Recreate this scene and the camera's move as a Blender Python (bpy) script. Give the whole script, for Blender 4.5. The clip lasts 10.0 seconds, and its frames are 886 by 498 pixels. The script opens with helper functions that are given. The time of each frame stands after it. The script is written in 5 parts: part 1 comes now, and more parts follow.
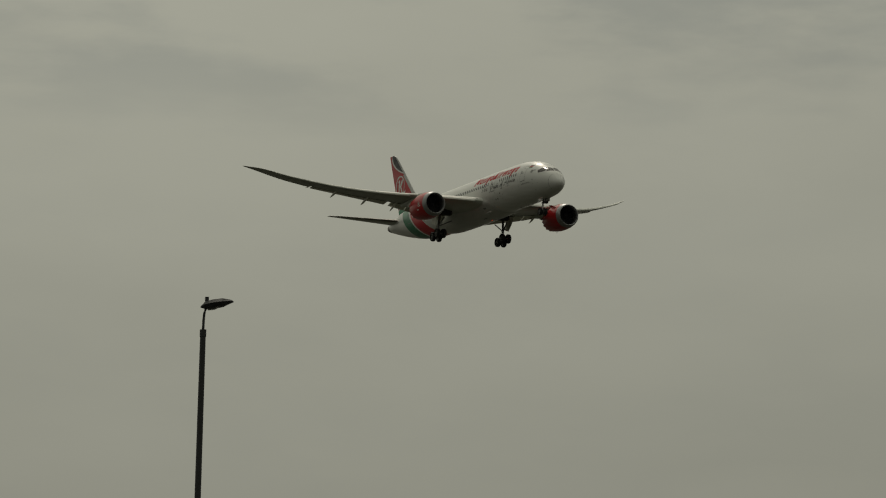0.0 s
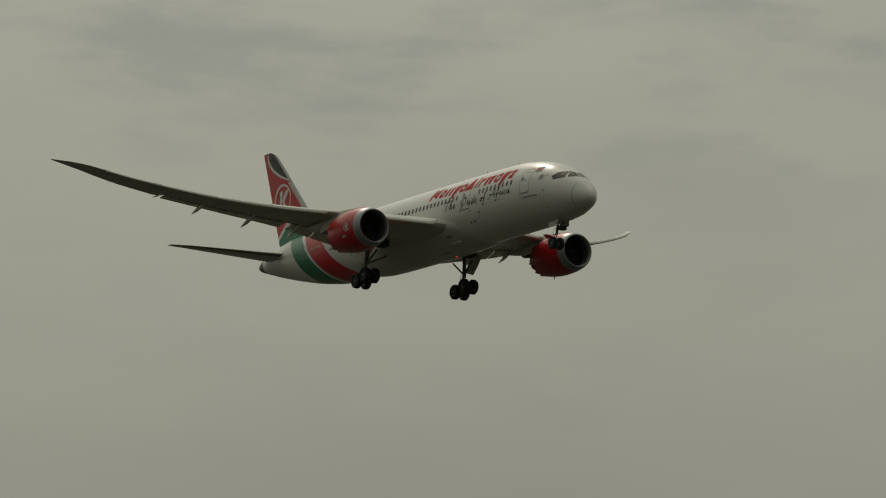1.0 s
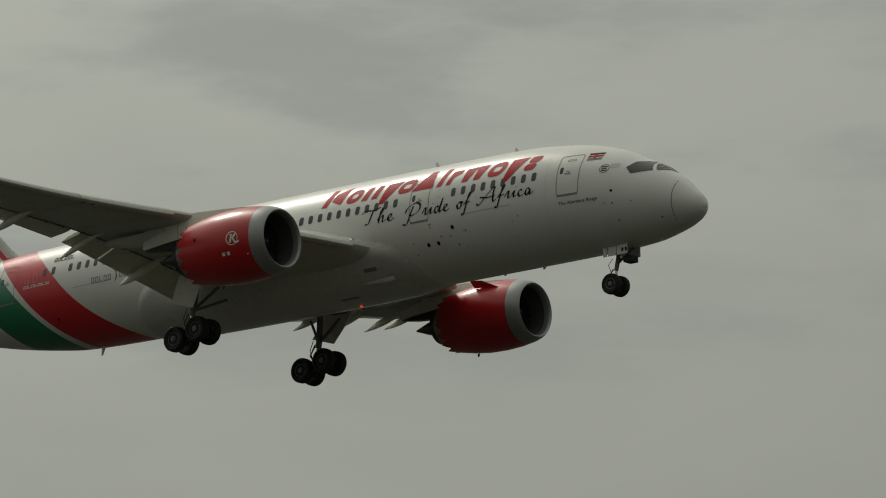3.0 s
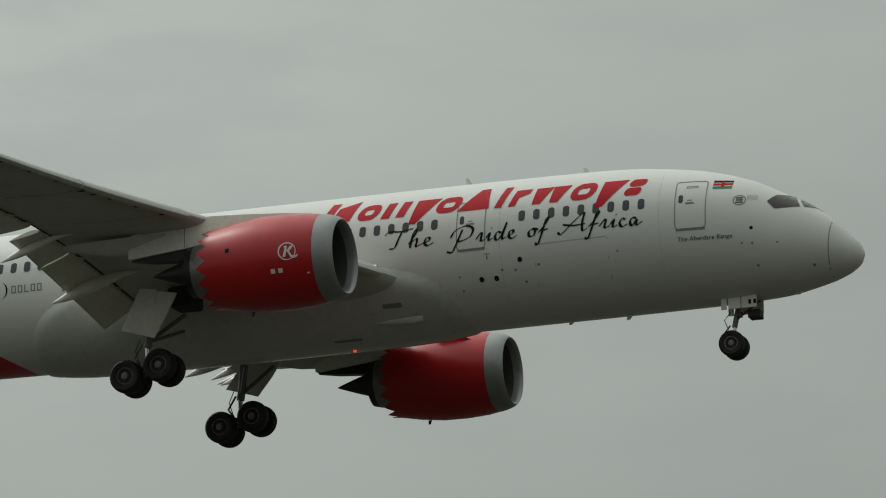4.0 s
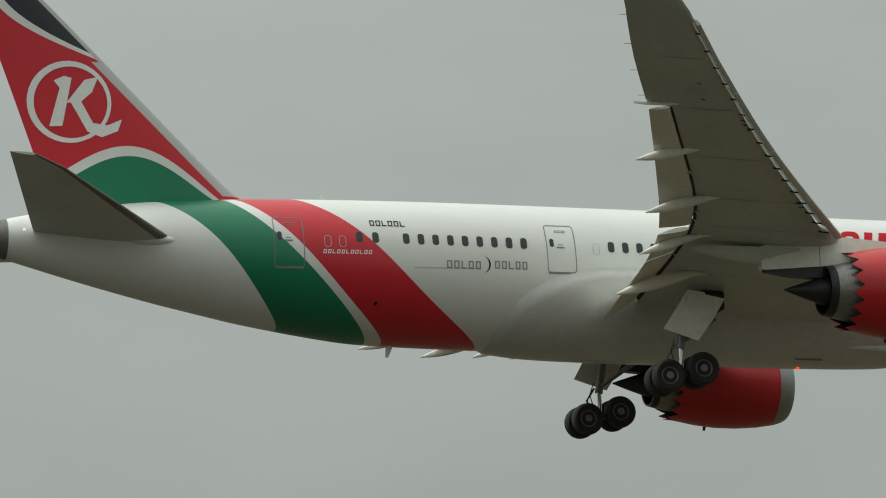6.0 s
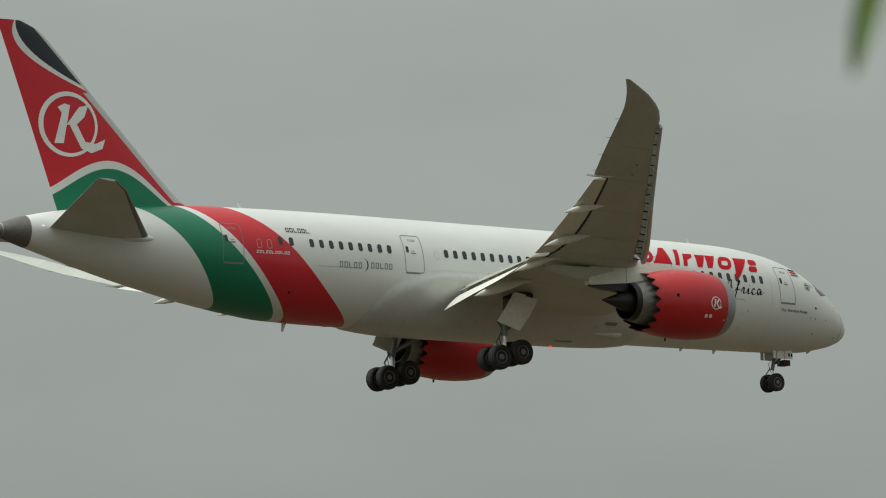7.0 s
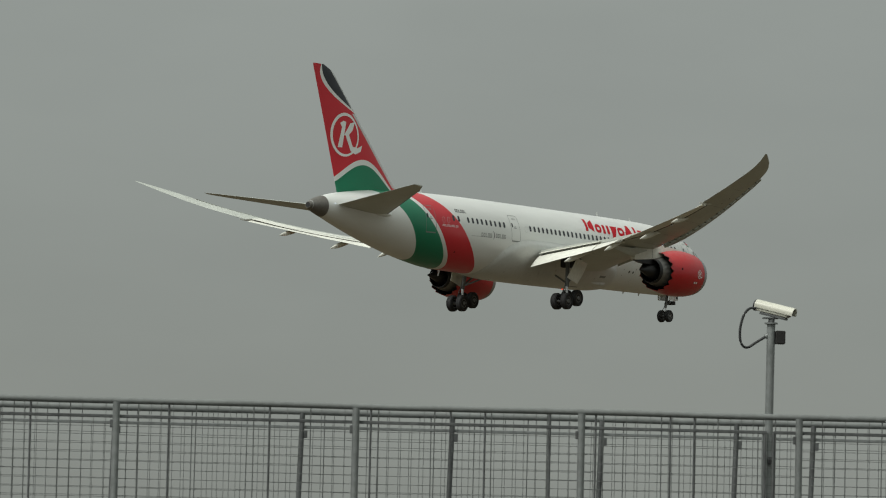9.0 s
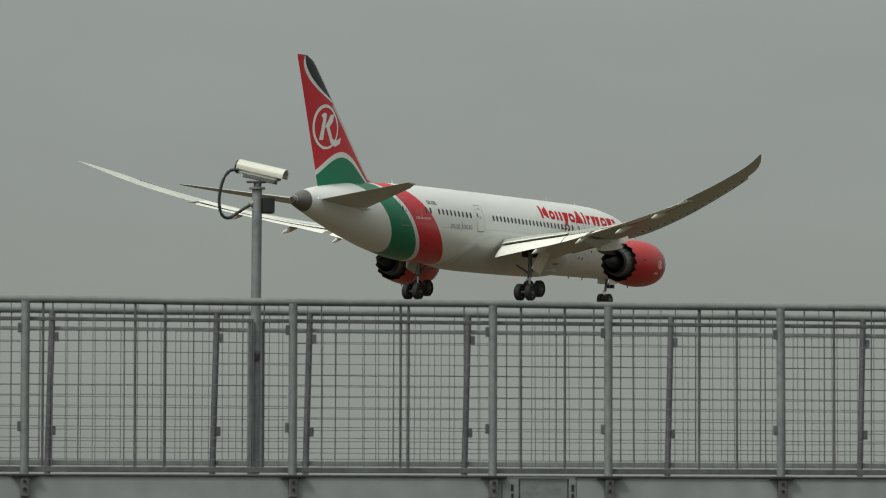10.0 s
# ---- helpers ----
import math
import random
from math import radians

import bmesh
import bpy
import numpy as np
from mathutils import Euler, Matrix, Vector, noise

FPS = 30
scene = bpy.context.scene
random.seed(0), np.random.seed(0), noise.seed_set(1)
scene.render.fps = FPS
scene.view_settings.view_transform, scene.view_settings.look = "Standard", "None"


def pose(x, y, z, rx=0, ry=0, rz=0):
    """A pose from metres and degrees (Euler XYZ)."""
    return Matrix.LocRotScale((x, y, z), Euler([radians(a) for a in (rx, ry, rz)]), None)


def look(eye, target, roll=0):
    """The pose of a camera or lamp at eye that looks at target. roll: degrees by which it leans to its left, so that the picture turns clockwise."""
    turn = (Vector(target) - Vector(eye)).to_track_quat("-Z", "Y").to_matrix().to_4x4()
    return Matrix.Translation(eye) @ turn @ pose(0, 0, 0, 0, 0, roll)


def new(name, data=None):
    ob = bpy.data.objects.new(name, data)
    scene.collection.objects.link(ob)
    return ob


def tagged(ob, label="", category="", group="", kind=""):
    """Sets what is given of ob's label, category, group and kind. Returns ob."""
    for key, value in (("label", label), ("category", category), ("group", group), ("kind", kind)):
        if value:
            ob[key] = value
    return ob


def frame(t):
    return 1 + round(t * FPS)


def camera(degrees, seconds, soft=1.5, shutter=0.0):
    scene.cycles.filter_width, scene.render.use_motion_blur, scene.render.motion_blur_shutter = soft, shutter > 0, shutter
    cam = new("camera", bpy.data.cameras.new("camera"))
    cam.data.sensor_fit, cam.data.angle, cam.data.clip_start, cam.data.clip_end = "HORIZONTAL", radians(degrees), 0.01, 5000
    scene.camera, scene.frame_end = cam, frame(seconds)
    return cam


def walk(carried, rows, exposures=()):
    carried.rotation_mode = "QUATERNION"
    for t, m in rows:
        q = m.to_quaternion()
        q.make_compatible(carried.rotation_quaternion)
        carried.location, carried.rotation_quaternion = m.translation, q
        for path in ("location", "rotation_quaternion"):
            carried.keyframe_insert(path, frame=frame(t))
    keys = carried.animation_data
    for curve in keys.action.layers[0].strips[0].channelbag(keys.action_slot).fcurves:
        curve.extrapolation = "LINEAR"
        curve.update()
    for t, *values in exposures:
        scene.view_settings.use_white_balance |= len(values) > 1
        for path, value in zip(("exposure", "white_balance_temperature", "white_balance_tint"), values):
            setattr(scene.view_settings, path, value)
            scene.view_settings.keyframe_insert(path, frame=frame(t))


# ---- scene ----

# Camera: a long lens on a tripod, panning with a landing airliner; it edges forward at the end.
cam = camera(11.59, 10.0, soft=1.1)
CAMERA_ROWS = [
    (0, pose(0, 0, 1.7, 99.836, -1.305, 64.898)),
    (0.5, pose(0, 0, 1.7, 100.486, -1.071, 61.929)),
    (1, pose(0, 0, 1.7, 100.534, -1.193, 58.457)),
    (1.5, pose(0, 0, 1.7, 100.767, -1.232, 55.437)),
    (2, pose(0, 0, 1.7, 101.515, -1.090, 51.505)),
    (2.5, pose(0, 0, 1.7, 102.113, -0.643, 45.021)),
    (3.8, pose(0, 0, 1.7, 105.041, 0.162, 23.335)),
    (4, pose(0, 0, 1.7, 104.967, 0.173, 18.944)),
    (4.5, pose(0, 0, 1.7, 104.199, 0.072, 9.056)),
    (5, pose(0, 0, 1.7, 104.149, -0.251, -0.019)),
    (5.5, pose(0, 0, 1.7, 103.713, -0.419, -7.347)),
    (5.7, pose(0, 0, 1.7, 103.297, 0.063, -10.845)),
    (6.8, pose(0, 0, 1.7, 99.573, 1.224, -32.694)),
    (7, pose(0, 0, 1.7, 98.883, 1.109, -36.240)),
    (7.5, pose(0, 0, 1.7, 97.432, 0.216, -42.430)),
    (8, pose(0, 0, 1.7, 96.902, 0.433, -47.690)),
    (8.5, pose(0.77, 0.47, 1.7, 95.254, -0.323, -51.499)),
    (9, pose(2.14, 1.3, 1.7, 94.362, -1.338, -54.763)),
    (9.5, pose(4.29, 2.61, 1.7, 93.712, -0.767, -57.892)),
    (10, pose(7.72, 4.69, 1.7, 93.464, -0.137, -61.504)),
]
PLANE_ROWS = [
    (0, pose(-522.77, 259.72, 113.88, 0.94, -0.56, 0.06)),
    (0.5, pose(-372.49, 212.57, 89.12, 0.85, -0.16, -0.00)),
    (1, pose(-297.11, 195.12, 73.95, 0.66, -0.57, -0.00)),
    (1.5, pose(-257.77, 194.27, 68.00, 0.47, -0.90, -0.00)),
    (2, pose(-215.80, 194.24, 64.66, 0.40, -1.00, 0.00)),
    (2.5, pose(-163.71, 181.34, 58.32, 0.40, -1.00, 0.00)),
    (3.8, pose(-51.18, 162.21, 48.89, 0.40, -1.00, -0.00)),
    (4, pose(-37.93, 161.76, 47.11, 0.40, -1.00, -0.00)),
    (4.5, pose(-8.98, 161.08, 43.54, 0.40, -1.00, -0.00)),
    (5, pose(22.52, 161.09, 42.32, 0.40, -1.00, -0.00)),
    (5.5, pose(52.36, 161.92, 41.07, 0.40, -1.00, 0.00)),
    (5.7, pose(65.68, 162.84, 40.32, 0.40, -1.00, 0.00)),
    (6.8, pose(149.06, 182.16, 37.91, 0.40, -1.00, 0.00)),
    (7, pose(166.44, 187.12, 36.82, 0.40, -1.00, -0.00)),
    (7.5, pose(210.23, 197.33, 35.82, 0.40, -1.00, 0.00)),
    (8, pose(250.52, 201.10, 36.88, 0.40, -1.00, -0.00)),
    (8.5, pose(289.39, 204.48, 31.66, -0.03, -0.48, 0.15)),
    (9, pose(320.55, 199.98, 29.32, 0.02, -0.46, 0.19)),
    (9.5, pose(337.80, 189.06, 26.89, 0.61, -0.31, 0.33)),
    (10, pose(341.30, 167.24, 24.28, 1.71, -0.51, -0.81)),
]
EXPOSURES = [
    (0.0, -0.63, 7500, 10),
    (1.0, -0.57, 7500, 10),
    (2.5, -0.48, 7300, 10),
    (3.8, 0.06, 6600, 10),
    (4.5, 0.30, 6500, 10),
    (5.5, 0.69, 6500, 10),
    (7.0, 0.62, 6500, 10),
    (8.0, 0.54, 6500, 10),
    (9.0, 0.46, 6500, 10),
    (10.0, 0.54, 6500, 10),
]
cam.data.dof.use_dof, cam.data.dof.focus_distance, cam.data.dof.aperture_fstop = True, 130.0, 20.0
walk(cam, CAMERA_ROWS, EXPOSURES)

# ---- world and sun: a bright overcast sky ----
SUN_EL, SUN_AZ = 50.0, 166.0


def make_world():
    w = bpy.data.worlds.new("overcast_sky")
    scene.world = w
    w.use_nodes = True
    nt = w.node_tree
    nt.nodes.clear()
    N, L = nt.nodes.new, nt.links.new
    out, bg = N("ShaderNodeOutputWorld"), N("ShaderNodeBackground")
    sky = N("ShaderNodeTexSky")
    sky.sky_type, sky.sun_disc = "NISHITA", False
    sky.sun_elevation, sky.sun_rotation = radians(SUN_EL), radians(90 - SUN_AZ)
    skys = N("ShaderNodeVectorMath")
    skys.operation = "SCALE"
    skys.inputs["Scale"].default_value = 0.06
    L(sky.outputs[0], skys.inputs[0])
    tc, sep = N("ShaderNodeTexCoord"), N("ShaderNodeSeparateXYZ")
    L(tc.outputs["Generated"], sep.inputs[0])
    ramp = N("ShaderNodeValToRGB")          # the cloud deck is lighter towards the zenith
    e = ramp.color_ramp.elements
    tones = ((0.0, 0.295), (0.08, 0.33), (0.17, 0.395), (0.26, 0.425), (0.5, 0.56), (1.0, 0.75))
    for i, (p, v) in enumerate(tones):
        k = e[i] if i < 2 else e.new(p)
        k.position, k.color = p, (0.93 * v, v, 0.922 * v, 1)
    L(sep.outputs["Z"], ramp.inputs[0])
    mp = N("ShaderNodeMapping")
    mp.inputs["Scale"].default_value = (9, 9, 26)
    L(tc.outputs["Generated"], mp.inputs[0])
    n1 = N("ShaderNodeTexNoise")
    n1.inputs["Scale"].default_value, n1.inputs["Detail"].default_value, n1.inputs["Roughness"].default_value = 1.0, 5.0, 0.5
    L(mp.outputs[0], n1.inputs[0])
    mr = N("ShaderNodeMapRange")
    mr.inputs["From Min"].default_value, mr.inputs["From Max"].default_value = 0.30, 0.62
    mr.inputs["To Min"].default_value, mr.inputs["To Max"].default_value = 0.955, 1.025
    L(n1.outputs[0], mr.inputs[0])
    # the cloud is brighter round the hidden sun
    a, b = radians(SUN_AZ), radians(SUN_EL)
    dot = N("ShaderNodeVectorMath")
    dot.operation = "DOT_PRODUCT"
    dot.inputs[1].default_value = (math.cos(a) * math.cos(b), math.sin(a) * math.cos(b), math.sin(b))
    L(tc.outputs["Generated"], dot.inputs[0])
    mp2 = N("ShaderNodeMapping")
    mp2.inputs["Location"].default_value, mp2.inputs["Scale"].default_value = (0.4, 2.3, 1.7), (13, 13, 46)
    L(tc.outputs["Generated"], mp2.inputs[0])
    n2 = N("ShaderNodeTexNoise")          # thin blue-grey patches in the deck
    n2.inputs["Scale"].default_value, n2.inputs["Detail"].default_value, n2.inputs["Roughness"].default_value = 1.0, 6.0, 0.55
    L(mp2.outputs[0], n2.inputs[0])
    mr2 = N("ShaderNodeMapRange")
    mr2.interpolation_type = "SMOOTHSTEP"
    mr2.inputs["From Min"].default_value, mr2.inputs["From Max"].default_value = 0.42, 0.66
    mr2.inputs["To Min"].default_value, mr2.inputs["To Max"].default_value = 0.0, 0.44
    L(n2.outputs[0], mr2.inputs[0])
    # they show where the deck thins, high up towards the sun
    amount = mr2.outputs[0]
    for source, lo, hi in ((sep.outputs["Z"], 0.185, 0.225), (dot.outputs["Value"], 0.54, 0.72)):
        edge, prod = N("ShaderNodeMapRange"), N("ShaderNodeMath")
        edge.interpolation_type = "SMOOTHSTEP"
        edge.inputs["From Min"].default_value, edge.inputs["From Max"].default_value = lo, hi
        edge.inputs["To Min"].default_value, edge.inputs["To Max"].default_value = 0.12, 1.0
        L(source, edge.inputs[0])
        prod.operation = "MULTIPLY"
        L(amount, prod.inputs[0])
        L(edge.outputs[0], prod.inputs[1])
        amount = prod.outputs[0]
    blue = N("ShaderNodeMix")
    blue.data_type = "RGBA"
    blue.inputs[7].default_value = (0.20, 0.235, 0.245, 1)
    L(amount, blue.inputs[0])
    L(ramp.outputs[0], blue.inputs[6])
    mul = N("ShaderNodeVectorMath")
    mul.operation = "SCALE"
    L(blue.outputs[2], mul.inputs[0])
    L(mr.outputs[0], mul.inputs["Scale"])
    last = dot.outputs["Value"]
    for op, value in (("MAXIMUM", 0.0), ("POWER", 2.5), ("MULTIPLY", 1.3), ("ADD", 0.62)):
        k = N("ShaderNodeMath")
        k.operation = op
        L(last, k.inputs[0])
        k.inputs[1].default_value = value
        last = k.outputs[0]
    lobe = N("ShaderNodeVectorMath")
    lobe.operation = "SCALE"
    L(mul.outputs[0], lobe.inputs[0])
    L(last, lobe.inputs["Scale"])
    mix = N("ShaderNodeMix")
    mix.data_type = "RGBA"
    mix.inputs[0].default_value = 0.95
    L(skys.outputs[0], mix.inputs[6])
    L(lobe.outputs[0], mix.inputs[7])
    L(mix.outputs[2], bg.inputs[0])
    bg.inputs[1].default_value = 1.0
    L(bg.outputs[0], out.inputs[0])


make_world()
sun = new("sun", bpy.data.lights.new("sun", "SUN"))
sun.data.energy, sun.data.angle, sun.data.color = 1.1, radians(9), (1.0, 0.97, 0.92)
a, b = radians(SUN_AZ), radians(SUN_EL)
sun.matrix_world = look((math.cos(a) * math.cos(b) * 100, math.sin(a) * math.cos(b) * 100, math.sin(b) * 100), (0, 0, 0))


# ---- materials ----
def material(name, color, rough=0.5, metal=0.0, var=0.06, scale=3.0, bump=0.0, bump_scale=60.0, coat=0.0, stretch=(1, 1, 1)):
    """A procedural surface: two scales of tone variation, roughness variation and a fine relief."""
    m = bpy.data.materials.new(name)
    m.use_nodes = True
    nt = m.node_tree
    N, L = nt.nodes.new, nt.links.new
    p = nt.nodes["Principled BSDF"]
    p.inputs["Metallic"].default_value = metal
    p.inputs["Coat Weight"].default_value = coat
    p.inputs["Coat Roughness"].default_value = 0.08
    tc, mp = N("ShaderNodeTexCoord"), N("ShaderNodeMapping")
    mp.inputs["Scale"].default_value = stretch
    L(tc.outputs["Object"], mp.inputs[0])
    n1, n2 = N("ShaderNodeTexNoise"), N("ShaderNodeTexNoise")
    n1.inputs["Scale"].default_value, n1.inputs["Detail"].default_value = scale * 0.25, 4
    n2.inputs["Scale"].default_value, n2.inputs["Detail"].default_value = scale * 3.0, 6
    L(mp.outputs[0], n1.inputs[0]), L(mp.outputs[0], n2.inputs[0])
    add = N("ShaderNodeMath")
    L(n1.outputs[0], add.inputs[0]), L(n2.outputs[0], add.inputs[1])
    mr = N("ShaderNodeMapRange")
    mr.inputs["From Min"].default_value, mr.inputs["From Max"].default_value = 0.7, 1.3
    mr.inputs["To Min"].default_value, mr.inputs["To Max"].default_value = 1 - 1.6 * var, 1 + var
    L(add.outputs[0], mr.inputs[0])
    sc = N("ShaderNodeVectorMath")
    sc.operation = "SCALE"
    L(mr.outputs[0], sc.inputs["Scale"])
    sc.inputs[0].default_value = color
    L(sc.outputs[0], p.inputs["Base Color"])
    rr = N("ShaderNodeMapRange")
    rr.inputs["From Min"].default_value, rr.inputs["From Max"].default_value = 0.3, 0.7
    rr.inputs["To Min"].default_value, rr.inputs["To Max"].default_value = max(0.02, rough - 0.08), min(1, rough + 0.08)
    L(n2.outputs[0], rr.inputs[0])
    L(rr.outputs[0], p.inputs["Roughness"])
    if bump:
        n3, bp = N("ShaderNodeTexNoise"), N("ShaderNodeBump")
        n3.inputs["Scale"].default_value, n3.inputs["Detail"].default_value = bump_scale, 3
        L(mp.outputs[0], n3.inputs[0]), L(n3.outputs[0], bp.inputs["Height"])
        bp.inputs["Strength"].default_value, bp.inputs["Distance"].default_value = bump, 0.01
        L(bp.outputs[0], p.inputs["Normal"])
    return m


WHITE, RED, GREEN, BLACK = (0.71, 0.72, 0.70), (0.56, 0.011, 0.024), (0.0, 0.185, 0.092), (0.012, 0.015, 0.022)
M_WHITE = material("white_paint", WHITE, 0.28, var=0.025, scale=0.5, coat=0.4, stretch=(0.4, 1, 1))
M_WING = material("wing_grey_paint", (0.51, 0.53, 0.485), 0.42, var=0.08, scale=1.5)
# pale paint; its cream tint carries warm light reflected from below
M_FLAP = material("flap_pale_paint_with_bounce_tint", (0.79, 0.785, 0.71), 0.38, var=0.08, scale=1.5)
M_WING_COVER = material("wing_cover_paint", (0.50, 0.51, 0.485), 0.45, var=0.08, scale=1.5)
M_FAIRING = material("belly_paint", (0.54, 0.55, 0.53), 0.35, var=0.06, scale=1.0, coat=0.2)
M_RED = material("red_engine_paint", (0.48, 0.009, 0.014), 0.36, var=0.05, scale=1.0, coat=0.15)
M_LETTER_RED = material("red_letter_paint", (0.50, 0.010, 0.020), 0.5, var=0.04)
M_LETTER_BLACK = material("black_letter_paint", (0.010, 0.010, 0.012), 0.6, var=0.05)
M_LETTER_WHITE = material("white_letter_paint", (0.78, 0.78, 0.77), 0.35, var=0.04)
M_GREEN = material("green_paint", GREEN, 0.3, var=0.04)
M_LIP = material("bare_inlet_lip", (0.33, 0.34, 0.35), 0.42, metal=0.5, var=0.08, scale=3)
M_INLET = material("inlet_lining", (0.10, 0.10, 0.10), 0.5, var=0.1)
M_FAN = material("fan_blade_composite", (0.035, 0.036, 0.04), 0.35, metal=0.2, var=0.1)
M_DARK = material("dark_titanium", (0.042, 0.042, 0.044), 0.45, metal=0.6, var=0.15)
M_NOZZLE = material("heat_stained_nozzle", (0.27, 0.265, 0.25), 0.4, metal=0.7, var=0.2)
M_TAILCONE = material("dull_tail_cone_metal", (0.17, 0.16, 0.145), 0.5, metal=0.4, var=0.2, scale=2.0)
M_SEAM_FAINT = material("faint_panel_seam", (0.47, 0.48, 0.465), 0.45, var=0.08)
# near-black for dark parts, and for the shade painted into bays and openings
M_BAY = material("dark_parts_and_bay_shade", (0.028, 0.028, 0.028), 0.8, var=0.2)
M_GLASS = material("dark_cabin_glass", (0.035, 0.037, 0.045), 0.12, var=0.1)
M_COCKPIT = material("cockpit_glass", (0.028, 0.018, 0.018), 0.08, var=0.1)
M_SEAM = material("seam_grey", (0.20, 0.21, 0.205), 0.5, var=0.1)
M_TYRE = material("tyre_rubber", (0.014, 0.014, 0.015), 0.75, var=0.2, bump=0.2)
M_RIM = material("wheel_rim", (0.19, 0.19, 0.185), 0.45, metal=0.4, var=0.15)
M_STRUT = material("gear_strut_grey", (0.16, 0.165, 0.165), 0.45, metal=0.2, var=0.15)
M_CHROME = material("oleo_chrome", (0.6, 0.6, 0.6), 0.15, metal=1.0, var=0.03)
M_STEEL = material("galvanised_steel", (0.22, 0.232, 0.228), 0.55, metal=0.35, var=0.18, scale=6.0, bump=0.1)
M_HANDRAIL = material("worn_handrail_zinc", (0.19, 0.20, 0.195), 0.75, metal=0.1, var=0.15, scale=6.0, bump=0.1)
M_STEEL_DARK = material("weathered_and_shaded_steel", (0.115, 0.12, 0.12), 0.6, metal=0.3, var=0.25, scale=6.0, bump=0.15)
M_WIRE = material("galvanised_wire", (0.15, 0.158, 0.153), 0.55, metal=0.3, var=0.15, scale=8.0)
M_BEAM = material("painted_beam", (0.25, 0.265, 0.268), 0.5, var=0.12, scale=2.0, bump=0.05)
M_POST = material("dark_lamp_steel", (0.035, 0.037, 0.04), 0.6, var=0.2)
M_BRACKET = material("rusty_bracket", (0.022, 0.021, 0.020), 0.9, var=0.25, scale=10)
M_LENS = material("lamp_lens", (0.10, 0.10, 0.10), 0.2, var=0.1)
M_CAMHOUSE = material("cream_housing", (0.66, 0.65, 0.56), 0.4, var=0.06)
M_CABLE = material("black_cable", (0.015, 0.015, 0.016), 0.5, var=0.1)
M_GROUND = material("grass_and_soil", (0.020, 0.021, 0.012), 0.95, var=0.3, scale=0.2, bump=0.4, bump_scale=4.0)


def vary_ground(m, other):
    """Unseen ground tones set for bounce light: dark on the approach side, tan beyond."""
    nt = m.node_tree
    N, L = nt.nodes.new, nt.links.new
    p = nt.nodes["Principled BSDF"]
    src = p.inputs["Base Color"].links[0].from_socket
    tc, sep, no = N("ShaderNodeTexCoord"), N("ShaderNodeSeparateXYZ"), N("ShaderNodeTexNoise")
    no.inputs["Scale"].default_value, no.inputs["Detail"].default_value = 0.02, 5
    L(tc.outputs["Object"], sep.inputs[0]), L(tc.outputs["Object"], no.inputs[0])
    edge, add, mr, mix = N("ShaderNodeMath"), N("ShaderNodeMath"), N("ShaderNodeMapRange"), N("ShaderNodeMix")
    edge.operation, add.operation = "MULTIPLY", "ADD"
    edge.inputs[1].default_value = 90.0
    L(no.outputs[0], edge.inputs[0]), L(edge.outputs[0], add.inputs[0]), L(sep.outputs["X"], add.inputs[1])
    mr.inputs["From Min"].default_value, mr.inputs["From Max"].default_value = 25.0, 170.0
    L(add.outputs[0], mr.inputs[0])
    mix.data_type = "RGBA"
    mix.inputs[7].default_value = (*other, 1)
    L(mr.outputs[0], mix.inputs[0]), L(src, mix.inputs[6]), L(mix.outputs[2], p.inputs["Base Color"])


# tan tone added to throw warm light up on the belly and wings
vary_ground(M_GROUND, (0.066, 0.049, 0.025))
for m in (M_LETTER_BLACK, M_LETTER_RED):
    m.node_tree.nodes["Principled BSDF"].inputs["Specular IOR Level"].default_value = 0.12
M_LEAF = material("green_leaf", (0.14, 0.22, 0.05), 0.5, var=0.2, scale=20)
M_TWIG = material("brown_twig", (0.08, 0.055, 0.03), 0.8, var=0.2, scale=30)


def glow(name, color, strength):
    m = bpy.data.materials.new(name)
    m.use_nodes = True
    p = m.node_tree.nodes["Principled BSDF"]
    p.inputs["Base Color"].default_value = (*color, 1)
    p.inputs["Emission Color"].default_value = (*color, 1)
    p.inputs["Emission Strength"].default_value = strength
    return m


M_BEACON = glow("red_beacon_glow", (1.0, 0.08, 0.02), 0.7)
M_LANDING = glow("landing_light_glow", (1.0, 0.98, 0.92), 4.0)
M_TAIL_LIGHT = glow("tail_light_glow", (0.8, 0.9, 1.0), 0.35)


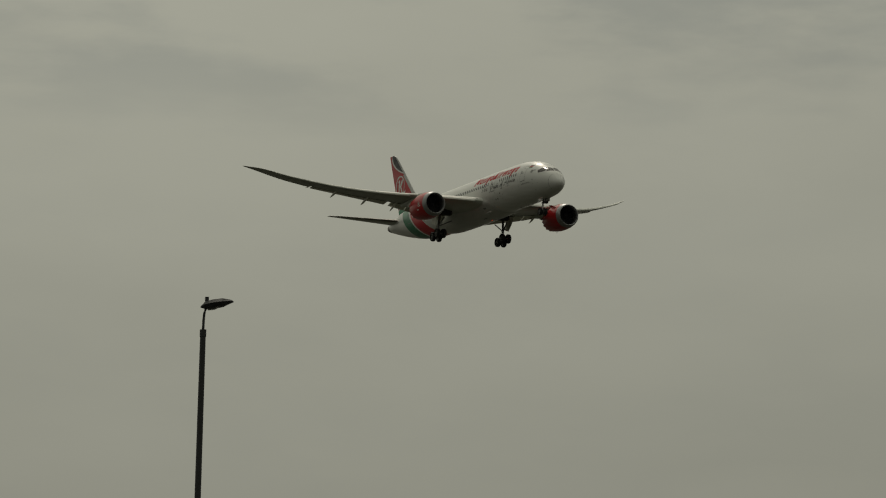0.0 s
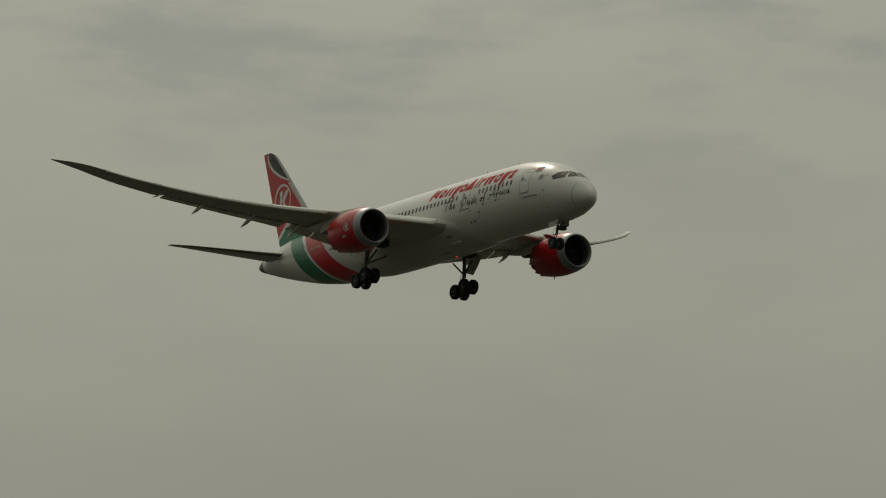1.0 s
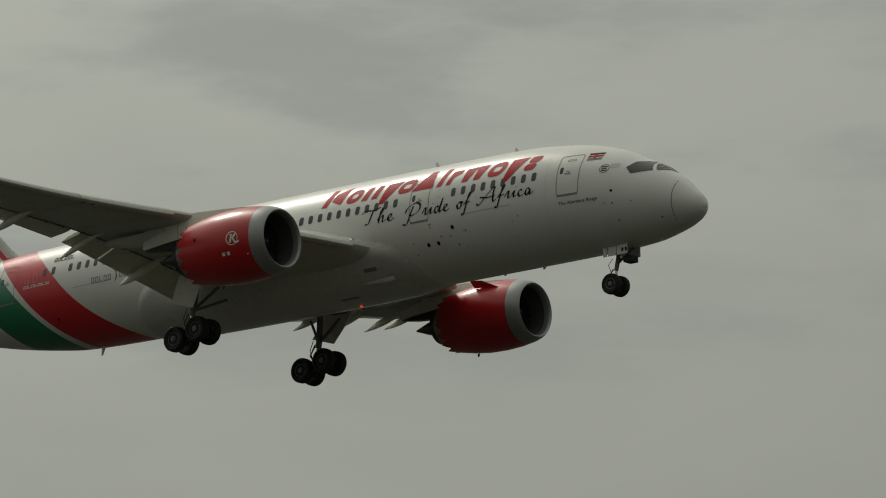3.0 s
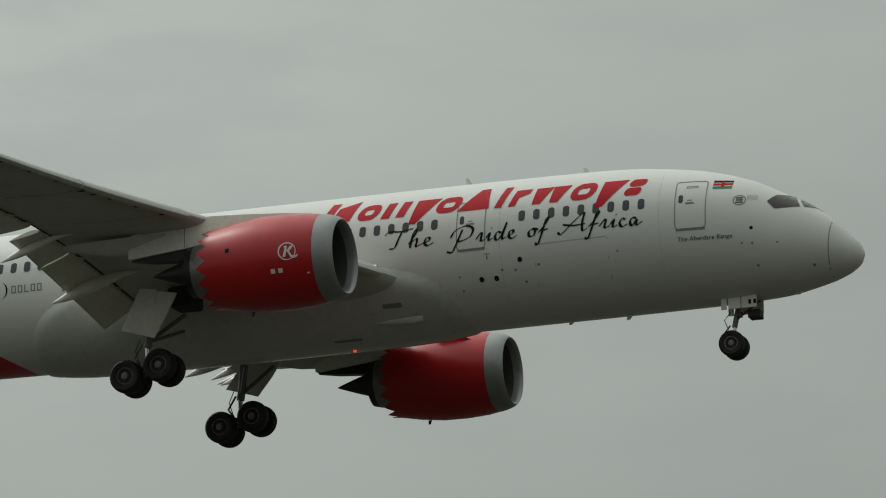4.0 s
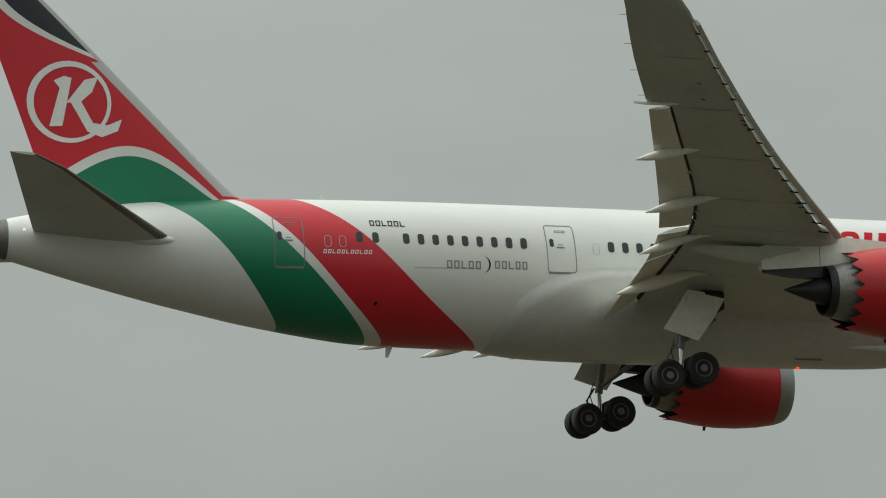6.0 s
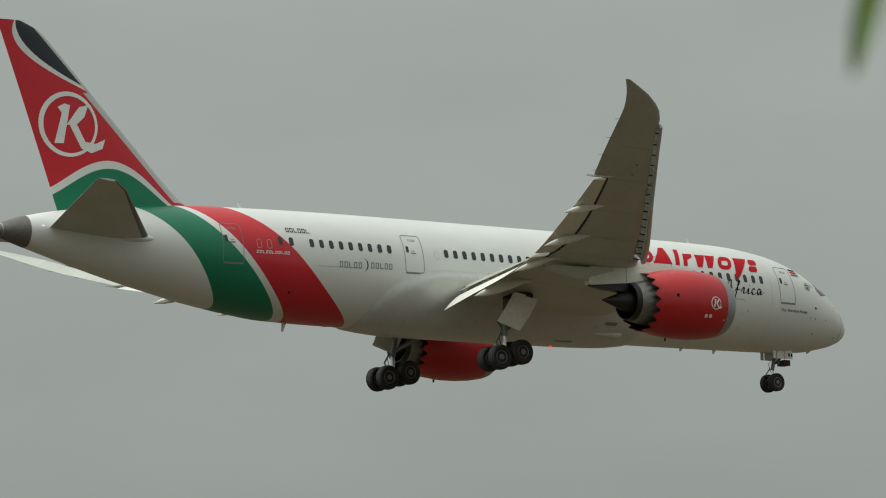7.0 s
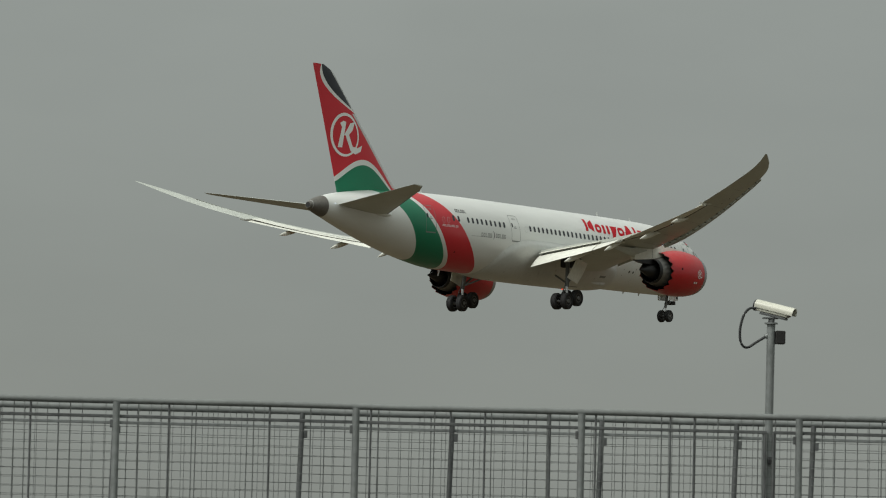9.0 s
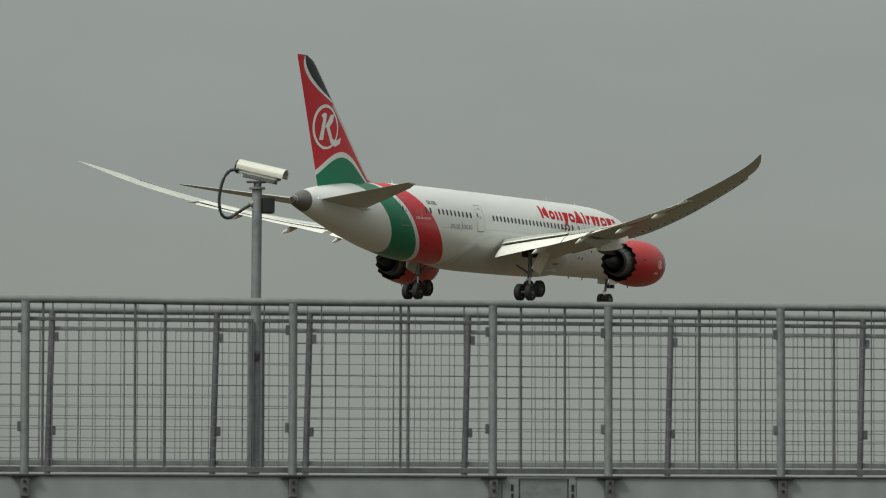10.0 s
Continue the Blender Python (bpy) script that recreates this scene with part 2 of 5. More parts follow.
def banded(name, base, layers, rough=0.38, coat=0.15):
    """Paint in bands: layers of (colour, [test, ...]); a test is (axis, origin, (k0, k1, ...), sign) and holds where
    sign * (axis - polynomial of the other axis) > 0 in the thing's own space. Later layers cover earlier ones."""
    m = material(name, base, rough, var=0.025, scale=0.5, coat=coat, stretch=(0.4, 1, 1))
    nt = m.node_tree
    N, L = nt.nodes.new, nt.links.new
    p = nt.nodes["Principled BSDF"]
    src = p.inputs["Base Color"].links[0].from_socket
    tc, sep = N("ShaderNodeTexCoord"), N("ShaderNodeSeparateXYZ")
    L(tc.outputs["Object"], sep.inputs[0])

    def mth(op, x, y):
        n = N("ShaderNodeMath")
        n.operation = op
        for i, v in enumerate((x, y)):
            if isinstance(v, (int, float)):
                n.inputs[i].default_value = v
            else:
                L(v, n.inputs[i])
        return n.outputs[0]

    X, Z = sep.outputs["X"], sep.outputs["Z"]
    for color, tests in layers:
        mask = None
        for axis, origin, ks, sign in tests:
            mine, other = (X, Z) if axis == "x" else (Z, X)
            if origin:
                other = mth("SUBTRACT", other, origin)
            edge = 0.0
            for kk in reversed(ks):
                edge = mth("ADD", mth("MULTIPLY", edge, other), kk)
            hard = N("ShaderNodeClamp")
            L(mth("MULTIPLY", mth("SUBTRACT", mine, edge), 60.0 * sign), hard.inputs[0])
            mask = hard.outputs[0] if mask is None else mth("MULTIPLY", mask, hard.outputs[0])
        mix = N("ShaderNodeMix")
        mix.data_type = "RGBA"
        L(mask, mix.inputs[0])
        L(src, mix.inputs[6])
        mix.inputs[7].default_value = (*color, 1)
        src = mix.outputs[2]
    L(src, p.inputs["Base Color"])
    return m


# ---- mesh helpers ----
def part(name, bm, mat, parent=None, label="", smooth=False, recalc=True):
    if recalc:
        bmesh.ops.recalc_face_normals(bm, faces=bm.faces)
    me = bpy.data.meshes.new(name)
    bm.to_mesh(me)
    bm.free()
    me.materials.append(mat)
    if smooth:
        me.polygons.foreach_set("use_smooth", [True] * len(me.polygons))
        me.set_sharp_from_angle(angle=radians(38))
    ob = new(name, me)
    ob.parent = parent
    if label:
        tagged(ob, label)
    return ob


def share(name, ob, parent, m=None):
    """Another piece on the same mesh."""
    o = new(name, ob.data)
    o.parent = parent
    if m is not None:
        o.matrix_basis = m
    return o


def loft(rings, close=True, caps=True, bm=None):
    bm = bm or bmesh.new()
    rows = [[bm.verts.new(p) for p in r] for r in rings]
    n = len(rows[0])
    for r0, r1 in zip(rows, rows[1:]):
        for i in range(n if close else n - 1):
            j = (i + 1) % n
            bm.faces.new((r0[i], r0[j], r1[j], r1[i]))
    if caps:
        bm.faces.new(rows[0][::-1])
        bm.faces.new(rows[-1])
    return bm


def tube(points, r, n=10, bm=None, r1=None):
    """A round bar along points."""
    points = [Vector(p) for p in points]
    rings = []
    for i, p in enumerate(points):
        d = (points[min(i + 1, len(points) - 1)] - points[max(i - 1, 0)]).normalized()
        side = d.cross(Vector((0, 0, 1)) if abs(d.z) < 0.9 else Vector((0, 1, 0))).normalized()
        up = side.cross(d)
        rr = r if r1 is None else r + (r1 - r) * i / (len(points) - 1)
        rings.append([p + (side * math.cos(2 * math.pi * k / n) + up * math.sin(2 * math.pi * k / n)) * rr for k in range(n)])
    return loft(rings, bm=bm)


def box(x0, x1, y0, y1, z0, z1, bev=0.0, bm=None):
    bm = bm or bmesh.new()
    r = bmesh.ops.create_cube(bm, size=1.0, matrix=Matrix.LocRotScale(((x0 + x1) / 2, (y0 + y1) / 2, (z0 + z1) / 2), None, (abs(x1 - x0), abs(y1 - y0), abs(z1 - z0))))
    if bev:
        es = list({e for v in r["verts"] for e in v.link_edges})
        bmesh.ops.bevel(bm, geom=es, offset=bev, segments=2, affect="EDGES", profile=0.5)
    return bm


def revolve(profile, n=48, axis="x", at=(0, 0, 0), caps=False):
    """profile: (along, radius). Round the x or y axis."""
    rings = []
    for u, r in profile:
        ring = []
        for k in range(n):
            c, s = math.cos(2 * math.pi * k / n) * r, math.sin(2 * math.pi * k / n) * r
            ring.append((at[0] + u, at[1] + c, at[2] + s) if axis == "x" else (at[0] + c, at[1] + u, at[2] + s))
        rings.append(ring)
    return loft(rings, caps=caps)


def lerp_table(table, x):
    """Smooth (Catmull-Rom) interpolation in a table of rows (x, a, b, ...)."""
    n = len(table)
    if x <= table[0][0]:
        return table[0][1:]
    if x >= table[-1][0]:
        return table[-1][1:]
    i = max(k for k in range(n - 1) if table[k][0] <= x)
    p1, p2 = table[i], table[i + 1]
    p0, p3 = table[max(i - 1, 0)], table[min(i + 2, n - 1)]
    h = p2[0] - p1[0]
    t = (x - p1[0]) / h
    out = []
    for k in range(1, len(p1)):
        m1 = (p2[k] - p0[k]) / max(p2[0] - p0[0], 1e-6) * h
        m2 = (p3[k] - p1[k]) / max(p3[0] - p1[0], 1e-6) * h
        out.append((2 * t**3 - 3 * t**2 + 1) * p1[k] + (t**3 - 2 * t**2 + t) * m1 + (-2 * t**3 + 3 * t**2) * p2[k] + (t**3 - t**2) * m2)
    return out


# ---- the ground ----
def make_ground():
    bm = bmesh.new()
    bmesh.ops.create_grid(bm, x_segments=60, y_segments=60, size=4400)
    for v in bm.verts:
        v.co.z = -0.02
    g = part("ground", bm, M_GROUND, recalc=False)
    tagged(g, "flat unseen airfield ground, dark on the approach side, tan beyond for bounce light", "ground", kind="structure")


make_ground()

# ---- the airliner; x forward from the nose tip, y to port, z up from the fuselage axis ----
# station, top, bottom, half width
HULL = [
    (0.0, -1.38, -1.52, 0.06), (0.15, -1.02, -1.82, 0.42), (0.56, -0.56, -2.12, 0.86), (0.86, -0.24, -2.25, 1.08), (1.29, 0.16, -2.40, 1.36),
    (2.15, 0.80, -2.60, 1.76), (3.0, 1.26, -2.76, 2.06), (4.08, 1.84, -2.84, 2.35), (5.15, 2.24, -2.89, 2.54), (6.4, 2.56, -2.905, 2.70), (8.3, 2.84, -2.915, 2.82),
    (9.4, 2.94, -2.92, 2.86), (11.0, 3.0, -2.925, 2.885), (16.0, 3.06, -2.93, 2.885), (24.0, 3.10, -2.93, 2.885), (32.0, 3.12, -2.91, 2.885),
    (36.0, 3.12, -2.87, 2.88), (39.0, 3.10, -2.81, 2.84), (41.0, 3.07, -2.70, 2.76), (44.7, 2.98, -2.15, 2.48), (47.0, 2.83, -1.68, 2.22),
    (49.0, 2.70, -1.24, 1.92), (51.5, 2.4, -0.62, 1.46), (53.5, 2.08, -0.08, 1.02), (55.0, 1.74, 0.34, 0.66), (55.9, 1.44, 0.62, 0.40), (56.2, 1.24, 0.80, 0.22)]


def hull(s):
    return lerp_table(HULL, s)


def skin(s, z, side=-1, off=0.0):
    """The point of the skin at station s and height z."""
    top, bot, hw = hull(s)
    zc, hh = (top + bot) / 2, (top - bot) / 2
    q = max(-0.999, min(0.999, (z - zc) / hh))
    y = hw * math.sqrt(1 - q * q)
    n = Vector((0, y / hw**2, (hh * q) / hh**2)).normalized()
    return Vector((-s, side * (y + off * n.y), zc + hh * q + off * n.z))


airliner = tagged(new("airliner"), "white twin-engine jet airliner with red, green and black tail, gear down", "airplane")

LIVERY = banded("white_hull_with_bands", WHITE, [
    (GREEN, [("x", 0, (-45.755, -0.795, -0.026, -0.029), 1), ("x", 0, (-42.968, -0.982, 0.0, -0.0107), -1)]),
    (RED, [("x", 0, (-42.487, -0.904, 0.013, -0.0238), 1), ("x", 0, (-39.348, -1.007, 0.0264, -0.0366), -1)]),
])
FIN_LIVERY = banded("red_fin_with_bands", RED, [
    (WHITE, [("x", 0, (14.09, -12.23, 0.54), 1), ("z", 0, (8.3,), 1)]),
    (BLACK, [("x", 0, (4.44, -10.128, 0.4317), 1), ("z", 0, (8.6,), 1)]),
    (WHITE, [("z", -50, (4.935, 0.151, -0.186, -0.0106, 0.0041), -1), ("z", 0, (6.0,), -1)]),
    (GREEN, [("z", -50, (4.52, 0.173, -0.1904, -0.0116, 0.0051), -1), ("z", 0, (6.0,), -1)]),
    ((0.50, 0.51, 0.50), [("x", 0, (-42.76, -0.993), 1), ("z", 0, (3.05,), 1), ("z", 0, (8.4,), -1)]),
    ((0.45, 0.46, 0.45), [("x", 0, (-42.44, -0.993), 1), ("z", 0, (8.39,), 1)]),
], 0.42, 0.08)


def make_fuselage():
    n = 96
    st = [0.0, 0.02, 0.05, 0.1, 0.15, 0.22, 0.3, 0.4, 0.5, 0.6, 0.7, 0.8] + [0.9 + 0.15 * i for i in range(56)] + [9.6 + 0.8 * i for i in range(33)] + [36 + 0.5 * i for i in range(40)] + [56.0, 56.2]
    rings = []
    for s in st:
        top, bot, hw = hull(s)
        zc, hh = (top + bot) / 2, (top - bot) / 2
        rings.append([(-s, hw * math.cos(2 * math.pi * k / n), zc + hh * math.sin(2 * math.pi * k / n)) for k in range(n)])
    hull_ob = part("fuselage", loft(rings), LIVERY, airliner, "white composite fuselage with green and red rear bands", True)
    return hull_ob


fuselage = make_fuselage()


# where the fairing leaves the hull: station, height of its upper edge; and how far it stands out
FAIRING_EDGE = [(15.9, -3.3), (16.25, -2.3), (16.84, -1.38), (17.57, -0.98), (19.0, -0.6), (21.0, -0.2), (24.0, 0.1), (30.5, 0.17), (31.8, -0.04), (32.87, -0.36), (33.94, -0.97), (34.65, -1.76), (34.95, -2.5), (35.3, -3.3)]
FAIRING_DEPTH = [(15.9, 0.02), (16.5, 0.12), (18.0, 0.26), (21.0, 0.32), (30.0, 0.33), (33.0, 0.28), (34.5, 0.15), (35.3, 0.02)]


def make_belly():
    rings = []
    for i in range(78):
        st = 15.9 + i * 19.4 / 77
        top, bot, hw = hull(st)
        zc, hh = (top + bot) / 2, (top - bot) / 2
        edge, depth = lerp_table(FAIRING_EDGE, st)[0], lerp_table(FAIRING_DEPTH, st)[0]
        ring = []
        for k in range(80):
            a = 2 * math.pi * k / 80
            c, sn = math.cos(a), math.sin(a)
            u = max(0.0, min(1.0, (edge - (zc + hh * sn)) / 0.55))
            off = -0.04 + (depth + 0.04) * u * u * (3 - 2 * u)
            ring.append((-st, (hw + off) * c, zc + (hh + off) * sn))
        rings.append(ring)
    part("belly_fairing", loft(rings), M_FAIRING, airliner, "pale grey wing-to-body fairing", True)


make_belly()


# wings: half span, leading edge, trailing edge, height, thickness ratio
WING = [(0.0, 16.6, 31.4, -1.70, 0.125), (2.9, 18.5, 31.4, -1.15, 0.12), (6.0, 20.45, 31.4, -0.72, 0.112), (9.8, 23.0, 31.35, -0.25, 0.104), (15.0, 26.65, 32.35, 0.44, 0.098), (20.0, 30.3, 34.42, 1.50, 0.094),
        (25.0, 33.85, 36.92, 2.98, 0.09), (27.0, 35.25, 37.82, 3.70, 0.09), (28.3, 36.25, 38.40, 4.22, 0.088), (29.4, 37.75, 39.10, 4.70, 0.085), (30.3, 39.6, 39.85, 5.15, 0.08)]
COVE = [(0.0, 29.3), (3.0, 29.35), (9.5, 29.72), (12.9, 30.30), (16.35, 31.65), (20.2, 33.55), (22.1, 34.5)]
FLAP_END = [(3.0, 30.9, -2.22), (6.0, 31.0, -1.62), (9.3, 31.12, -0.98), (12.1, 31.55, -0.30), (17.0, 33.35, 0.76), (22.0, 35.35, 1.90)]


def foil(le, chord, y, z, tc, u0=0.0, u1=1.0, n=12, pitch=0.0, camber=0.015):
    """Ring of an aerofoil from u0 to u1 of its chord; nose towards +x. pitch turns its tail down."""
    us = [u0 + (u1 - u0) * (1 - math.cos(math.pi * i / n)) / 2 for i in range(n + 1)]

    def th(u):
        return 5 * tc * (0.2969 * math.sqrt(max(u, 0)) - 0.126 * u - 0.3516 * u**2 + 0.2843 * u**3 - 0.1020 * u**4) + 0.0006

    up = [(u, camber * 4 * u * (1 - u) + th(u)) for u in reversed(us)]
    lo = [(u, camber * 4 * u * (1 - u) - th(u)) for u in us[1:]]
    c, s = math.cos(radians(pitch)), math.sin(radians(pitch))
    return [(-(le + chord * (u * c + w * s)), y, z + chord * (w * c - u * s)) for u, w in up + lo]


def wing_at(y):
    return lerp_table(WING, y)


def make_wing(side):
    flapped = 22.0
    ys = [0.0, 1.5, 2.9, 4.5, 6, 7.5, 8.8, 9.8, 11, 11.45, 11.55, 12.5, 14, 15.5, 17, 18.5, 20, 21, 22, 22.02, 23, 24, 25, 26, 27.1, 27.15, 27.7, 28.3, 28.8, 29.4, 29.9, 30.3]
    rings = []
    for y in ys:
        le, te, z, tc = wing_at(y)
        if 11.5 <= y <= 27.1:          # the nose behind the slats
            le += 0.05 * (te - le)
        rings.append(foil(le, te - le, side * y, z, tc, 0, (lerp_table(COVE, y)[0] - le) / (te - le) if y <= flapped else 1.0, 14))
    w = part("wing", loft(rings), M_WING, airliner, "grey swept wing with raked tip", True)

    def flap(name, y0, y1, label, steps=6):
        rr = []
        for i in range(steps + 1):
            y = y0 + (y1 - y0) * i / steps
            le, te, z, tc = wing_at(y)
            a, (b, ze) = lerp_table(COVE, y)[0] + 0.12, lerp_table(FLAP_END, y)
            u = (a - le) / (te - le)
            zl = z - (te - le) * 0.04 * (1 - u) - 0.02
            pitch = math.degrees(math.atan2(zl - ze, b - a))
            rr.append(foil(a, (b - a) / math.cos(radians(pitch)), side * y, zl, 0.13, 0, 1, 10, pitch, 0.02))
        return part(name, loft(rr), M_FLAP, w, label, True)

    flap("inboard_flap", 3.3, 9.2, "lowered inboard flap")
    flap("flaperon", 9.3, 11.55, "lowered flaperon")
    flap("outboard_flap", 12.15, 21.9, "lowered outboard flap")
    # slats drooped ahead of the nose: a curved shell with a hollow back
    for y0, y1 in ((3.9, 8.9), (11.6, 15.4), (15.45, 19.3), (19.35, 23.2), (23.25, 27.2)):
        rr = []
        for i in range(5):
            y = y0 + (y1 - y0) * i / 4
            le, te, z, tc = wing_at(y)
            ch = min(max(te - le, 3.0), 6.2)
            shell = [(-0.062, -0.046), (-0.072, -0.036), (-0.062, -0.014), (-0.030, 0.012), (0.020, 0.033), (0.085, 0.048), (0.083, 0.042), (0.020, 0.018), (-0.012, -0.010), (-0.016, -0.040), (-0.030, -0.054)]
            rr.append([(-(le + ch * u), side * y, z + ch * w) for u, w in shell])
        # wing grey, not the paler flap paint, puts the hollow back's shade into colour
        part("slat", loft(rr), M_WING, w, "drooped leading-edge slat", True)
    # dark slat tracks in the gap behind the slats
    for k in range(16):
        y = 11.9 + k * 0.98
        le, te, z, tc = wing_at(y)
        ch = max(te - le, 3.0)
        part("slat_track", tube([(-(le + 0.002 * ch), side * y, z - 0.026 * ch), (-(le + 0.062 * ch), side * y, z - 0.020 * ch)], 0.03, 6), M_BAY, w)
    for y in (22.6, 24.2, 25.8, 27.4):
        le, te, z, tc = wing_at(y)
        part("static_wick", tube([(-te + 0.02, side * y, z - 0.02), (-te - 0.25, side * y, z - 0.03)], 0.009, 5), M_CABLE, w)
    # spoiler panels on the upper skin
    for y0, y1 in ((3.3, 6.2), (6.25, 9.2), (12.2, 15.4), (15.45, 18.6), (18.65, 21.9)):
        rr = []
        for y in (y0, (y0 + y1) / 2, y1):
            le, te, z, tc = wing_at(y)
            ch = te - le
            c = lerp_table(COVE, y)[0]
            a, b = c - 0.75, c + 0.42
            ua, ub = (a - le) / ch, (b - le) / ch
            za, zb = z + ch * tc * 1.2 * (1 - ua) + 0.03, z - ch * 0.04 * (1 - ub) + 0.12
            rr.append([(-a, side * y, za), (-b, side * y, zb), (-b, side * y, zb + 0.02), (-a, side * y, za + 0.02)])
        part("spoiler", loft(rr), M_FLAP, w)
    # flap-track canoe fairings
    for y, s1, z1, ln, r in ((7.0, 31.6, -1.72, 3.9, 0.24), (11.0, 32.0, -0.95, 3.0, 0.17), (15.0, 33.12, -0.22, 3.4, 0.19), (18.95, 34.85, 0.84, 3.0, 0.17)):
        le, te, z, tc = wing_at(y)
        s0 = s1 - ln
        z0 = z - (te - le) * tc * 0.42 + 0.20
        rings2 = []
        for i in range(17):
            u = i / 16
            rad = max(0.02, 1.15 * r * (math.sin(math.pi * u**1.25)) ** 0.8)
            zc = z0 + (z1 - 0.10 - z0) * max(0, (u - 0.15) / 0.85) ** 1.15 - 0.04
            rings2.append([(-(s0 + ln * u), side * y + rad * 0.6 * math.cos(2 * math.pi * k / 12), zc + rad * math.sin(2 * math.pi * k / 12)) for k in range(12)])
        part("flap_track_fairing", loft(rings2), M_FLAP, w, "", True)
    # bright flap actuators in the cove, and the fixed fairing at the end of the outboard flap
    for y in (5.2, 8.6, 12.6, 13.5, 17.2):
        a = lerp_table(COVE, y)[0]
        le, te, z, tc = wing_at(y)
        zz = z - (te - le) * 0.04 * (1 - (a - le) / (te - le)) - 0.10
        part("flap_actuator", tube([(-a + 0.10, side * (y - 0.16), zz), (-a - 0.12, side * (y + 0.16), zz + 0.02)], 0.035, 8), M_CHROME, w, "bright flap actuator rod")
    le, te, z, tc = wing_at(22.2)
    part("aileron_fairing", loft([[(-x, side * 22.2 - 0.05 * k, z - 0.14 + dz), (-x, side * 22.2 + 0.05 * k, z - 0.14 + dz), (-x, side * 22.2 + 0.05 * k, z - 0.06 + dz), (-x, side * 22.2 - 0.05 * k, z - 0.06 + dz)] for x, k, dz in ((34.3, 0.4, 0.05), (34.9, 1.0, 0.0), (35.5, 1.0, 0.0), (36.0, 0.2, 0.03))]), M_FLAP, w)
    # added dark plate behind the rear spar, coloured as the shade in the cove
    rr = []
    for i in range(13):
        y = 3.3 + 18.6 * i / 12
        le, te, z, tc = wing_at(y)
        a = lerp_table(COVE, y)[0]
        h = (te - le) * tc * 1.1 * (1 - (a - le) / (te - le))
        rr.append([(-a + 0.01, side * y, z - h * 0.85), (-a - 0.10, side * y, z - h * 0.5), (-a - 0.10, side * y, z), (-a + 0.01, side * y, z + h * 0.1)])
    part("cove_shade_plate", loft(rr), M_BAY, w, "dark plate for the shade in the flap cove")

    def under(name, pts, mat, lift=0.012):
        bm = bmesh.new()
        vs = []
        for y, u in pts:
            le, te, z, tc = wing_at(y)
            ch = te - le
            th = 5 * tc * (0.2969 * math.sqrt(u) - 0.126 * u - 0.3516 * u**2 + 0.2843 * u**3 - 0.1020 * u**4)
            vs.append(bm.verts.new((-(le + ch * u), side * y, z + ch * (0.06 * u * (1 - u) - th) - lift)))
        bm.faces.new(vs)
        return part(name, bm, mat, w, recalc=False)

    # panel joints, access covers and drain marks on the lower skin
    for y in (6.8, 12.1, 15.0, 18.5, 22.0, 25.2):
        for k in range(6):
            u0, u1 = 0.10 + 0.10 * k, 0.20 + 0.10 * k
            under("lower_skin_joint", [(y, u0), (y + 0.022, u0), (y + 0.022, u1), (y, u1)], M_SEAM)
    for k in range(12):
        y = 12.4 + k * 1.2
        under("access_cover", [(y + 0.22 * math.cos(2 * math.pi * q / 10), 0.42 + 0.16 / (wing_at(y)[1] - wing_at(y)[0]) * 1.6 * math.sin(2 * math.pi * q / 10)) for q in range(10)], M_WING_COVER, 0.008)
    for y, u in ((20.6, 0.03), (20.95, 0.04), (21.25, 0.035), (14.4, 0.03), (14.8, 0.04), (23.6, 0.30), (22.6, 0.34)):
        under("drain_mark", [(y, u), (y + 0.10, u + 0.01), (y + 0.13, u + 0.055), (y + 0.04, u + 0.03)], M_LETTER_BLACK)
    return w


wings = [make_wing(-1), make_wing(1)]


